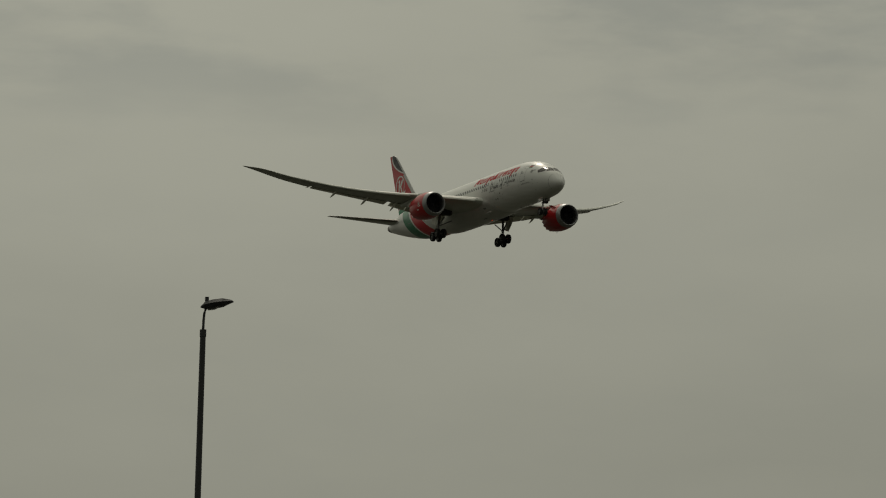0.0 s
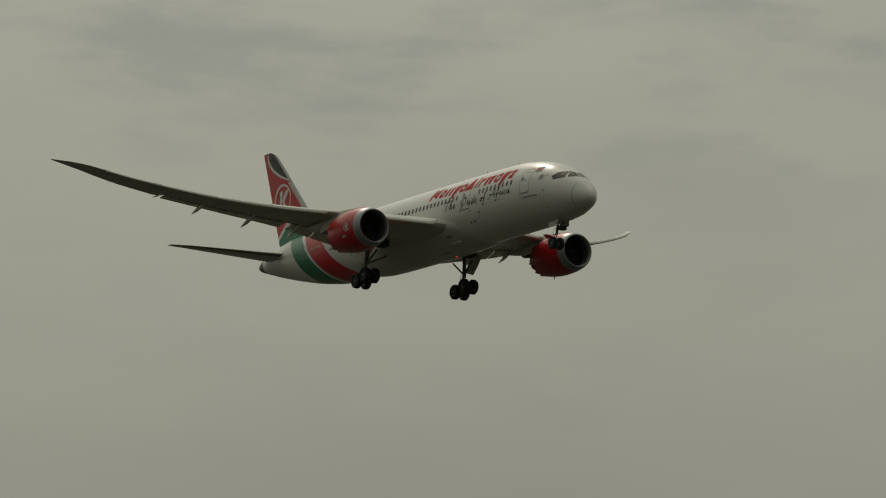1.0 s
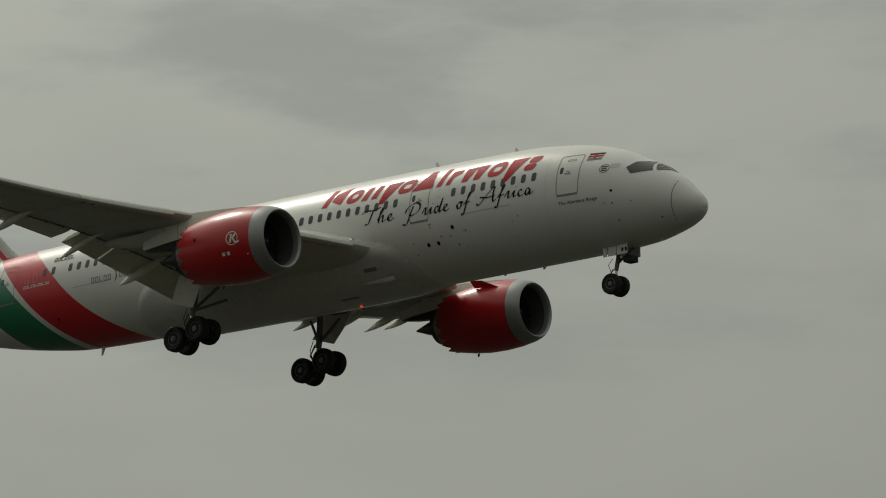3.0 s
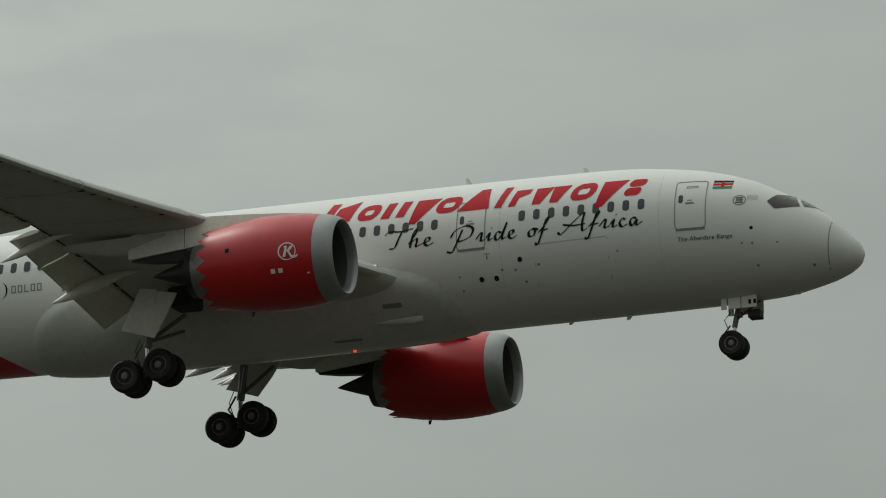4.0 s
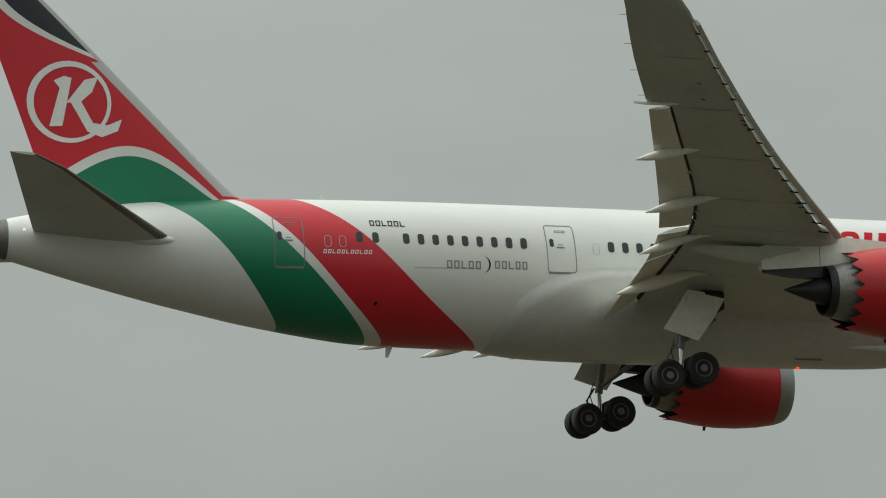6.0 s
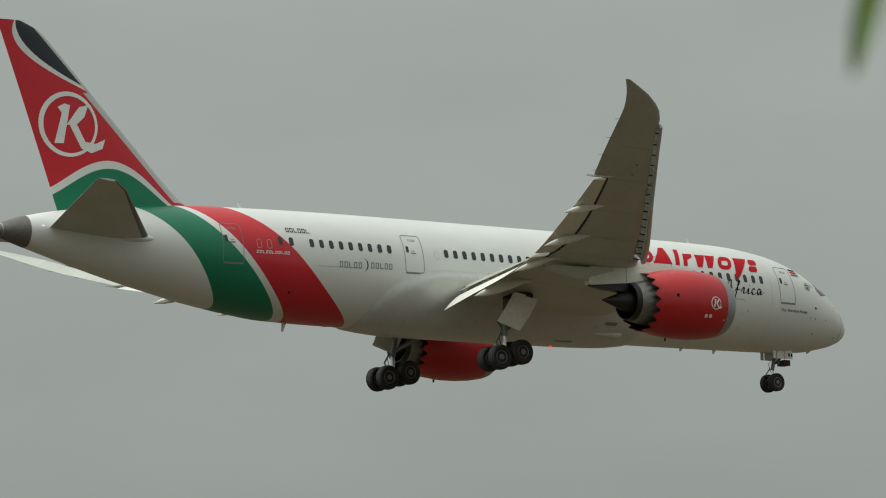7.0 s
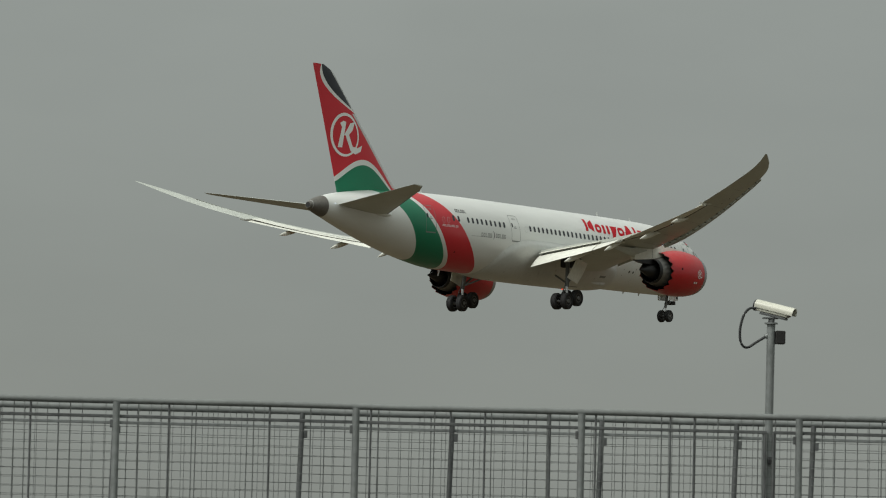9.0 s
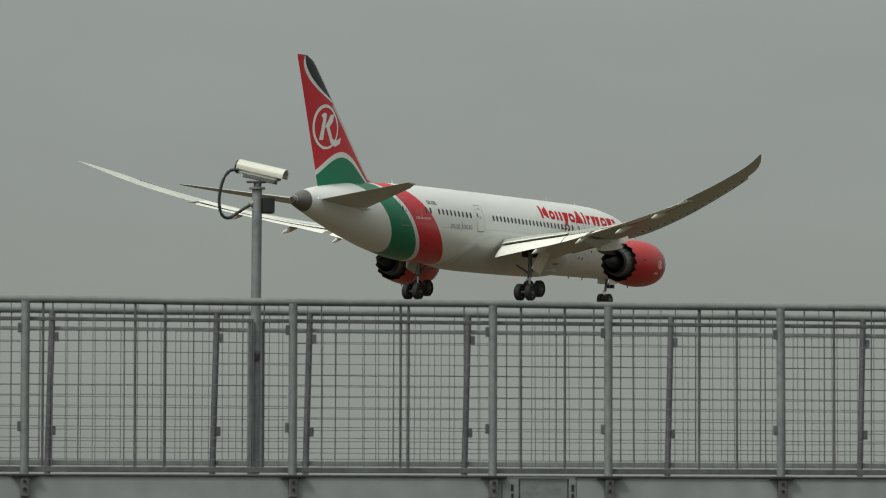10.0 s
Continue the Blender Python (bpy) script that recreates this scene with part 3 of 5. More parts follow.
def make_tail():
    # fin
    fin_tab = [(1.6, 43.6, 52.4), (2.6, 44.4, 52.75), (3.0, 44.95, 52.88), (3.5, 45.63, 53.05), (7.0, 49.11, 54.27), (11.2, 53.28, 55.77), (11.6, 53.85, 55.93), (11.85, 54.6, 55.98)]
    rings = []
    for i in range(25):
        z = 1.6 + 10.25 * (i / 24) ** 0.9
        le, te = lerp_table(fin_tab, z)
        ring = foil(le, te - le, 0, 0, 0.095, 0, 1, 14, 0, 0.0)
        rings.append([(x, w, z) for x, _, w in ring])
    fin = part("vertical_fin", loft(rings), FIN_LIVERY, airliner, "red tail fin with green base and black tip patch", True)
    for side in (-1, 1):
        rr = []
        for i in range(9):
            y = 0.4 + 9.55 * i / 8
            f = i / 8
            le, te, z = 47.2 + 7.8 * f + (0.35 if i == 8 else 0), 53.5 + 2.85 * f, 0.92 + 1.28 * f
            rr.append(foil(le, te - le, side * y, z - 0.035 * (te - le), 0.10, 0, 1, 12, -4, 0))
        tp = part("tailplane", loft(rr), M_WING, airliner, "grey swept tailplane", True)
        edge = []
        for i in range(9):
            f = i / 8
            le, te, z = 47.19 + 7.8 * f + (0.35 if i == 8 else 0), 53.5 + 2.85 * f, 0.92 + 1.28 * f
            edge.append(foil(le, te - le, side * (0.4 + 9.55 * f), z - 0.035 * (te - le), 0.106, 0, 0.06, 8, -4, 0))
        part("leading_edge", loft(edge), M_TAILCONE, tp, "dull dark leading edge", True)
        # root fairing bulge
        bm = bmesh.new()
        bmesh.ops.create_uvsphere(bm, u_segments=20, v_segments=10, radius=1.0, matrix=Matrix.LocRotScale((-48.8, side * 1.66, 0.80), None, (1.25, 0.45, 0.26)))
        part("tailplane_root_fairing", bm, M_WHITE, airliner, "", True)
    # exhaust cone of the auxiliary engine
    rr = []
    for s in (54.6, 55.0, 55.5, 55.9, 56.2, 56.25):
        top, bot, hw = hull(min(s, 56.2))
        zc, hh = (top + bot) / 2, (top - bot) / 2 + 0.012
        rr.append([(-s, (hw + 0.012) * math.cos(2 * math.pi * k / 24), zc + hh * math.sin(2 * math.pi * k / 24)) for k in range(24)])
    cone = part("tail_cone", loft(rr), M_TAILCONE, airliner, "dull bare-metal tail cone", True)
    # a closed near-black plug paints the shade inside the hollow exhaust
    part("exhaust_shade_plug", loft([[(-x, 0.20 * math.cos(2 * math.pi * k / 20), 1.02 + 0.20 * math.sin(2 * math.pi * k / 20)) for k in range(20)] for x in (56.20, 56.262)]), M_BAY, cone, "dark plug for the shade in the exhaust opening")
    return fin


fin = make_tail()

ENGINE_Y, ENGINE_Z, ENGINE_S = 10.36, -2.17, 17.90


def make_engine(side):
    at = (-ENGINE_S, side * ENGINE_Y, ENGINE_Z)
    outer = [(-0.75, 1.70), (-1.3, 1.79), (-2.2, 1.85), (-3.2, 1.84), (-4.2, 1.73), (-5.05, 1.57)]
    n = 64
    rings = []
    for u, r in outer:
        rings.append([(at[0] + u, at[1] + r * math.cos(2 * math.pi * k / n), at[2] + r * math.sin(2 * math.pi * k / n)) for k in range(n)])
    # chevrons round the fan nozzle
    chev = []
    for k in range(n):
        ph = (k % 4) / 4
        d = 0.0 if k % 4 == 0 else (0.22 if k % 4 in (1, 3) else 0.42)
        chev.append((at[0] - 5.16 - d, at[1] + (1.54 - 0.06 * d) * math.cos(2 * math.pi * k / n), at[2] + (1.54 - 0.06 * d) * math.sin(2 * math.pi * k / n)))
    rings.append(chev)
    inner = [(x + 0.02, at[1] + (y - at[1]) * 0.985, at[2] + (z - at[2]) * 0.985) for x, y, z in chev]
    rings.append(inner)
    e = part("engine", loft(rings, caps=False), M_RED, airliner, "red turbofan engine with grey inlet lip and chevron nozzle", True)
    lining = [(x + 0.024, at[1] + (y - at[1]) * 0.980, at[2] + (z - at[2]) * 0.980) for x, y, z in chev]
    deep = [(at[0] - 3.6, at[1] + 1.52 * math.cos(2 * math.pi * k / n), at[2] + 1.52 * math.sin(2 * math.pi * k / n)) for k in range(n)]
    part("nozzle_lining", loft([lining, deep], caps=False), M_BAY, e, "dark lining of the fan nozzle", True)
    part("inlet_lip", revolve([(-0.75, 1.705), (-0.45, 1.65), (-0.2, 1.57), (-0.06, 1.49), (0.0, 1.43), (-0.04, 1.37), (-0.16, 1.33), (-0.4, 1.31)], 64, at=at), M_LIP, e, "bare grey inlet lip", True)
    part("inlet_duct", revolve([(-0.4, 1.31), (-0.8, 1.34), (-1.5, 1.41)], 48, at=at), M_INLET, e, "", True)
    part("fan_disc", revolve([(-1.62, 1.41), (-1.62, 0.02)], 48, at=at), M_BAY, e)
    part("spinner", revolve([(-0.85, 0.02), (-0.95, 0.14), (-1.15, 0.27), (-1.45, 0.38)], 24, at=at), M_FAN, e, "", True)
    blade = None
    for k in range(18):
        if blade is None:
            bm = loft([[(0.05, -0.05 - 0.05 * f, 0.36 + f), (0.09, -0.02, 0.36 + f), (-0.12 - 0.02 * f, 0.18 + 0.10 * f, 0.36 + f), (-0.15, 0.14 + 0.10 * f, 0.36 + f)] for f in (0.0, 0.5, 1.03)])
            blade = part("fan_blade", bm, M_FAN, e)
            ob = blade
        else:
            ob = share("fan_blade", blade, e)
        ob.matrix_basis = Matrix.Translation((at[0] - 1.42, at[1], at[2])) @ Matrix.Rotation(2 * math.pi * k / 18, 4, "X")
    part("core_cowl", revolve([(-3.6, 1.24), (-4.9, 1.24), (-5.5, 1.14), (-6.0, 1.03)], 40, at=at), M_NOZZLE, e, "heat-stained core nozzle", True)
    part("core_nozzle", revolve([(-6.0, 1.035), (-6.3, 0.96), (-6.29, 0.90), (-5.8, 0.86)], 40, at=at), M_DARK, e, "dark core nozzle ring", True)
    part("exhaust_plug", revolve([(-5.8, 0.66), (-6.35, 0.55), (-7.15, 0.30), (-7.93, 0.03)], 28, at=at), M_DARK, e, "dark exhaust cone", True)
    part("fan_duct_floor", revolve([(-3.4, 1.6), (-3.4, 0.3)], 40, at=at), M_BAY, e)
    # pylon
    rr = []
    for s, zb, zt, hw in ((19.2, -0.55, -0.34, 0.05), (20.3, -0.7, -0.22, 0.15), (21.8, -0.85, -0.12, 0.22), (23.3, -1.10, -0.04, 0.28), (24.4, -1.25, -0.06, 0.30), (25.6, -1.36, -0.30, 0.30), (26.6, -1.44, -0.45, 0.26), (26.8, -1.40, -0.50, 0.20)):
        y = side * ENGINE_Y
        rr.append([(-s, y - hw, zb), (-s, y + hw, zb), (-s, y + hw, (zb + zt) / 2), (-s, y + hw * 0.7, zt), (-s, y - hw * 0.7, zt), (-s, y - hw, (zb + zt) / 2)])
    pylon = part("pylon", loft(rr), M_FLAP, e, "pale pylon under the wing", True)
    y = side * ENGINE_Y
    part("pylon_tail", loft([[(-s, y + hw * math.cos(radians(a)), zt + (zt - zb) * math.sin(radians(a))) for a in range(180, 361, 20)] for s, zb, zt, hw in ((25.2, -0.95, -0.55, 0.30), (26.5, -1.25, -0.55, 0.34), (27.5, -1.18, -0.55, 0.30), (28.6, -0.98, -0.55, 0.22), (29.6, -0.78, -0.55, 0.10))]), M_WING, pylon, "grey aft pylon fairing", True)
    part("heat_shield", loft([[(-s, y - hw, zb), (-s, y + hw, zb), (-s, y + hw, zt), (-s, y - hw, zt)] for s, zb, zt, hw in ((23.2, -1.62, -1.05, 0.22), (24.6, -1.70, -1.20, 0.24), (25.8, -1.62, -1.30, 0.20), (26.7, -1.50, -1.36, 0.08))]), M_DARK, pylon, "dark heat shield", True)
    part("pylon_seam", loft([[(-s, y + side * 0.302, -1.22), (-s, y + side * 0.304, -1.22), (-s, y + side * 0.304, -0.3), (-s, y + side * 0.302, -0.3)] for s in (24.38, 24.41)]), M_SEAM, pylon)
    return e


engines = [make_engine(-1), make_engine(1)]


def wheel(parent, x, y, z, r, w):
    """A wheel on an axle along y: the tyre, with the rim as its piece."""
    t = part("wheel", revolve([(-w / 2 * 0.72, r * 0.52), (-w / 2, r * 0.66), (-w / 2, r * 0.86), (-w / 2 * 0.7, r * 0.98), (-w * 0.12, r), (-w * 0.10, r * 0.985), (w * 0.10, r * 0.985), (w * 0.12, r), (w / 2 * 0.7, r * 0.98), (w / 2, r * 0.86), (w / 2, r * 0.66), (w / 2 * 0.72, r * 0.52)], 36, "y", (x, y, z), True), M_TYRE, parent, "black rubber tyre", True)
    for sg in (-1, 1):
        part("rim", revolve([(sg * w * 0.37, r * 0.54), (sg * w * 0.40, r * 0.50), (sg * w * 0.30, r * 0.40), (sg * w * 0.32, r * 0.26), (sg * w * 0.46, r * 0.20), (sg * w * 0.48, r * 0.02)], 24, "y", (x, y, z)), M_RIM, t, "grey wheel rim", True)
    return t


def make_main_gear(side):
    y = side * 5.08
    zf, zr, sf, sr = -4.47, -4.80, 27.56, 29.0
    piv = (-(sf + sr) / 2, y, (zf + zr) / 2 + 0.02)
    g = part("main_gear", tube([(-28.0, y - side * 0.15, -1.6), (-28.25, y, -3.3), (-28.3, y, -3.6)], 0.17, 16), M_STRUT, airliner, "dark four-wheel main landing gear, lowered", True)
    part("oleo", tube([(-28.3, y, -3.5), piv], 0.105, 14), M_CHROME, g, "", True)
    part("truck_beam", tube([(-sf, y, zf), piv, (-sr, y, zr)], 0.14, 12), M_STRUT, g, "", True)
    part("side_brace", tube([(-28.25, y, -3.35), (-27.4, y - side * 1.7, -2.6)], 0.075, 10), M_STRUT, g)
    part("drag_brace", tube([(-28.25, y, -3.35), (-26.7, y - side * 0.2, -2.3)], 0.085, 10), M_STRUT, g)
    part("torque_link", tube([(-28.5, y, -3.4), (-28.85, y, -3.95), (-28.5, y, -4.45)], 0.05, 8), M_STRUT, g)
    part("hydraulic_line", tube([(-28.55, y - 0.1, -3.2), (-28.75, y - 0.14, -3.7), (-28.6, y - 0.12, -4.2), (-28.45, y - 0.1, -4.5)], 0.022, 6), M_CABLE, g)
    for s, z in ((sf, zf), (sr, zr)):
        part("axle", tube([(-s, y - 0.72, z), (-s, y + 0.72, z)], 0.08, 10), M_STRUT, g)
        for dy in (-0.47, 0.47):
            wheel(g, -s, y + dy, z, 0.67, 0.50)
    # leg door, hanging outboard of the leg
    o = y + side * 0.62
    bm = loft([[(-26.65, o + side * 0.22, -1.68), (-28.25, o + side * 0.22, -1.38), (-28.25, o + side * 0.27, -1.38), (-26.65, o + side * 0.27, -1.68)],
               [(-27.15, o + side * 0.12, -2.52), (-28.70, o + side * 0.12, -2.14), (-28.70, o + side * 0.17, -2.14), (-27.15, o + side * 0.17, -2.52)],
               [(-27.74, o - side * 0.05, -3.36), (-29.18, o - side * 0.05, -2.92), (-29.18, o, -2.92), (-27.74, o, -3.36)]])
    part("upper_leg_door", loft([[(-27.50, o + side * 0.28, -1.46), (-28.2, o + side * 0.28, -1.36), (-28.2, o + side * 0.33, -1.36), (-27.50, o + side * 0.33, -1.46)], [(-27.60, o + side * 0.20, -2.05), (-28.34, o + side * 0.20, -1.97), (-28.34, o + side * 0.25, -1.97), (-27.60, o + side * 0.25, -2.05)]]), M_FLAP, g, "small pale upper leg door")
    part("gear_door", bm, M_FLAP, g, "pale grey leg door")
    # the open well is a solid block, its inner shade given by near-black colour
    bm = box(-27.4, -26.35, y - side * 1.3, y + side * 0.15, -1.98, -1.2, 0.12)
    part("wheel_well_shade", bm, M_BAY, g, "solid dark block for the shade in the open wheel well")


make_main_gear(-1)
make_main_gear(1)


def make_nose_gear():
    g = part("nose_gear", tube([(-5.1, 0, -2.7), (-5.38, 0, -3.9)], 0.11, 14), M_STRUT, airliner, "two-wheel nose landing gear, lowered", True)
    part("oleo", tube([(-5.36, 0, -3.85), (-5.42, 0, -4.62)], 0.07, 12), M_CHROME, g, "", True)
    part("axle", tube([(-5.42, -0.45, -4.62), (-5.42, 0.45, -4.62)], 0.06, 10), M_STRUT, g)
    part("drag_brace", tube([(-5.3, 0, -3.6), (-4.3, 0, -2.9)], 0.05, 8), M_STRUT, g)
    part("torque_link", tube([(-5.55, 0, -3.8), (-5.85, 0, -4.15), (-5.55, 0, -4.5)], 0.035, 8), M_STRUT, g)
    part("steering_hose", tube([(-5.5, -0.1, -3.3), (-5.75, -0.12, -3.6), (-5.6, -0.1, -4.0)], 0.018, 6), M_CABLE, g)
    part("taxi_light", revolve([(0.0, 0.02), (0.0, 0.11), (-0.1, 0.12), (-0.22, 0.05)], 14, at=(-5.0, -0.16, -3.45)), M_LENS, g)
    for x in (-4.62, -4.42):
        part("door_mark", box(x - 0.012, x + 0.10, -0.579, -0.575, -3.14, -2.96), M_LETTER_BLACK, g)
    part("door_stripe", box(-4.95, -4.92, -0.579, -0.575, -3.36, -2.80), M_LETTER_RED, g)
    part("light_bracket", box(-4.75, -4.25, -0.30, 0.30, -3.62, -3.30, 0.03), M_BAY, g, "dark light bracket")
    for y in (-0.36, 0.36):
        wheel(g, -5.42, y, -4.62, 0.52, 0.36)
    for sg in (-1, 1):
        y = sg * 0.55
        part("gear_door", box(-5.46, -4.30, y - 0.02, y + 0.02, -3.28, -2.68, 0.015), M_WHITE, g, "white nose-gear door")
        part("rear_gear_door", box(-5.75, -5.52, y - 0.02, y + 0.02, -3.28, -2.8, 0.015), M_WHITE, g)


make_nose_gear()


# ---- skin details of the airliner ----
def on_skin(name, bm, s0, z0, mat, parent, side=-1, off=0.012, label="", cell=0.16, shear=0.0):
    """Lay a flat mesh (x along the hull towards the nose, y up) on the hull: its origin comes to station s0, height z0."""
    for ax, step in ((1, cell), (0, 3 * cell)):
        if s0 > 8 and ax == 0:
            continue
        lo, hi = min(v.co[ax] for v in bm.verts), max(v.co[ax] for v in bm.verts)
        k = lo + step
        while k < hi:
            at = (0, k, 0) if ax else (k, 0, 0)
            bmesh.ops.bisect_plane(bm, geom=bm.verts[:] + bm.edges[:] + bm.faces[:], plane_co=at, plane_no=(0, 1, 0) if ax else (1, 0, 0))
            k += step
    for v in bm.verts:
        u, w = v.co.x + shear * v.co.y, v.co.y
        v.co = skin(s0 - u, z0 + w, side, off)
    bm.normal_update()
    for f in bm.faces:
        if f.normal.y * side < 0:
            f.normal_flip()
    return part(name, bm, mat, parent, label, recalc=False)


def poly(points, bm=None):
    bm = bm or bmesh.new()
    bm.faces.new([bm.verts.new((x, y, 0)) for x, y in points])
    return bm


def rounded(w, h, r, n=4):
    pts = []
    for cx, cy, a0 in ((w / 2 - r, h / 2 - r, 0), (-w / 2 + r, h / 2 - r, 90), (-w / 2 + r, -h / 2 + r, 180), (w / 2 - r, -h / 2 + r, 270)):
        for k in range(n + 1):
            a = radians(a0 + 90 * k / n)
            pts.append((cx + r * math.cos(a), cy + r * math.sin(a)))
    return pts


def ring_face(outer, inner, bm=None):
    bm = bm or bmesh.new()
    a, b = [bm.verts.new((x, y, 0)) for x, y in outer], [bm.verts.new((x, y, 0)) for x, y in inner]
    for i in range(len(a)):
        j = (i + 1) % len(a)
        bm.faces.new((a[i], a[j], b[j], b[i]))
    return bm


def window_line(s):
    return 0.79 + (s - 8.4) * 0.0082


WINDOWS = [8.27 + 0.6130 * k for k in range(9)] + [16.84 + 0.61 * k for k in range(23)] + [33.98 + 0.6125 * k for k in range(9)] + [40.14, 40.80]


def make_windows():
    seen = {}
    for side in (-1, 1):
        for s in WINDOWS:
            key = (side, "mid") if 16 < s < 35 else (side, round(s, 2))
            if key in seen:
                ob = share("cabin_window", seen[key][0], fuselage, Matrix.Translation((seen[key][1] - s, 0, window_line(s) - window_line(seen[key][1]))))
            else:
                ob = on_skin("cabin_window", poly(rounded(0.27, 0.46, 0.11)), s, window_line(s), M_GLASS, fuselage, side, 0.006)
                seen[key] = (ob, s)


make_windows()


def make_door(s, w, z0, z1, side, win_dx=-0.38):
    h, zc = z1 - z0, (z0 + z1) / 2
    d = on_skin("cabin_door", ring_face(rounded(w, h, 0.14), rounded(w - 0.07, h - 0.07, 0.11)), s, zc, M_SEAM, fuselage, side, 0.010, "outlined passenger door")
    on_skin("door_sill", poly([(-w / 2 + 0.04, -h / 2 - 0.06), (w / 2 - 0.04, -h / 2 - 0.06), (w / 2 - 0.04, -h / 2 + 0.02), (-w / 2 + 0.04, -h / 2 + 0.02)]), s, zc, M_SEAM, d, side, 0.014)
    on_skin("door_window", poly([(x + win_dx, y) for x, y in rounded(0.18, 0.36, 0.08)]), s, zc + 0.22, M_GLASS, d, side, 0.008)
    on_skin("door_handle", poly(rounded(0.34, 0.07, 0.03)), s + 0.02, zc + 0.02, M_SEAM, d, side, 0.014)
    on_skin("door_vent", ring_face(rounded(0.46, 0.10, 0.04), rounded(0.40, 0.05, 0.02)), s - 0.03, zc + h * 0.36, M_SEAM, d, side, 0.010)
    on_skin("door_latch", poly(rounded(0.20, 0.035, 0.015)), s + 0.02, zc + 0.14, M_SEAM, d, side, 0.012)


for side in (-1, 1):
    make_door(6.31, 1.24, -0.42, 1.68, side)
    make_door(15.30, 1.22, -0.34, 1.72, side)
    make_door(32.40, 1.24, -0.18, 1.88, side)
    make_door(43.66, 1.22, -0.23, 1.87, side)


def seam(points, side, width=0.025, mat=None):
    """A thin panel joint along (station, height) points."""
    bm = bmesh.new()
    for (s0, z0), (s1, z1) in zip(points, points[1:]):
        d = Vector((s1 - s0, z1 - z0)).normalized() * width / 2
        q = [skin(s0 - d.y, z0 + d.x, side, 0.008), skin(s1 - d.y, z1 + d.x, side, 0.008), skin(s1 + d.y, z1 - d.x, side, 0.008), skin(s0 + d.y, z0 - d.x, side, 0.008)]
        bm.faces.new([bm.verts.new(p) for p in q])
    return part("panel_seam", bm, mat or M_SEAM, fuselage)


for side in (-1, 1):
    seam([(1.02, -0.02)] + [(1.06 + 0.17 * k / 11, -0.05 - 2.30 * k / 11) for k in range(1, 12)], side, 0.035)       # radome
    seam([(12.6, -0.42), (9.7, -0.40)], side, 0.05, M_SEAM_FAINT)
    seam([(12.6, -0.42), (12.6, -2.1)], side, 0.03, M_SEAM_FAINT)
    seam([(9.7, -0.40), (9.7, -2.1)], side, 0.03, M_SEAM_FAINT)
    seam([(12.65, -0.45), (12.7, -1.2), (12.72, -1.9), (12.74, -2.4)], side, 0.02)
    seam([(9.65, -0.45), (9.68, -1.2), (9.70, -1.9), (9.72, -2.4)], side, 0.02)
    seam([(38.6, -0.15), (35.9, -0.12)], side, 0.05, M_SEAM_FAINT)
    for s in (7.55, 14.1):
        seam([(s, 2.3 - 0.25 * k) for k in range(20) if 2.3 - 0.25 * k > hull(s)[1] + 0.15], side, 0.005)
    # ports and vents
    for s, z, r in ((15.01, -1.52, 0.10), (14.39, -1.53, 0.10), (13.32, -0.93, 0.10), (12.57, -1.19, 0.05), (14.1, -1.25, 0.05), (13.55, -1.3, 0.05), (13.2, -1.75, 0.05), (15.9, -1.35, 0.04), (15.85, -1.85, 0.04),
                    (3.95, -0.55, 0.07), (3.95, -1.15, 0.05), (4.35, -1.12, 0.04), (3.85, -1.95, 0.05), (3.0, -1.15, 0.04), (40.1, -1.55, 0.07), (9.3, -1.0, 0.04), (1.75, -2.0, 0.05)):
        on_skin("vent_port", poly(rounded(2 * r, 2 * r, r * 0.98)), s, z, M_LETTER_BLACK if r > 0.06 else M_SEAM, fuselage, side, 0.008)
    for pts in ([(3.40, 0.60), (3.12, 0.95), (2.55, 1.04), (2.22, 0.40), (3.10, 0.26)], [(2.46, 1.03), (2.10, 0.86), (1.55, 0.46), (2.08, 0.40)]):
        c = Vector((sum(p[0] for p in pts) / len(pts), sum(p[1] for p in pts) / len(pts)))
        on_skin("cockpit_window", poly([(c.x - a, b - c.y) for a, b in pts]), c.x, c.y, M_COCKPIT, fuselage, side, 0.03, "dark cockpit window", 0.07)


def bars(name, s0, s1, z0, z1, n, mat, parent, gap=0.3, shear=0.0, label="", slope=0.0, hollow=True):
    """A row of n plain letter-sized bars between two stations (s0 behind s1)."""
    bm = bmesh.new()
    w = (s0 - s1) / n
    for k in range(n):
        x0, x1 = w * k, w * (k + 1) - w * gap
        y0, y1 = slope * x0, z1 - z0 + slope * x0
        t = min(w * 0.17, 0.12)
        if hollow and k % 3 != 2:
            ring_face([(x0, y0), (x1, y0), (x1, y1), (x0, y1)], [(x0 + t, y0 + t), (x1 - t, y0 + t), (x1 - t, y1 - t), (x0 + t, y1 - t)], bm)
        else:
            poly([(x0, y0), (x1, y0), (x1, y0 + t), (x0 + t, y0 + t), (x0 + t, y1), (x0, y1)], bm)
    return on_skin(name, bm, s0, z0, mat, parent, -1, 0.012, label, 0.16, shear)


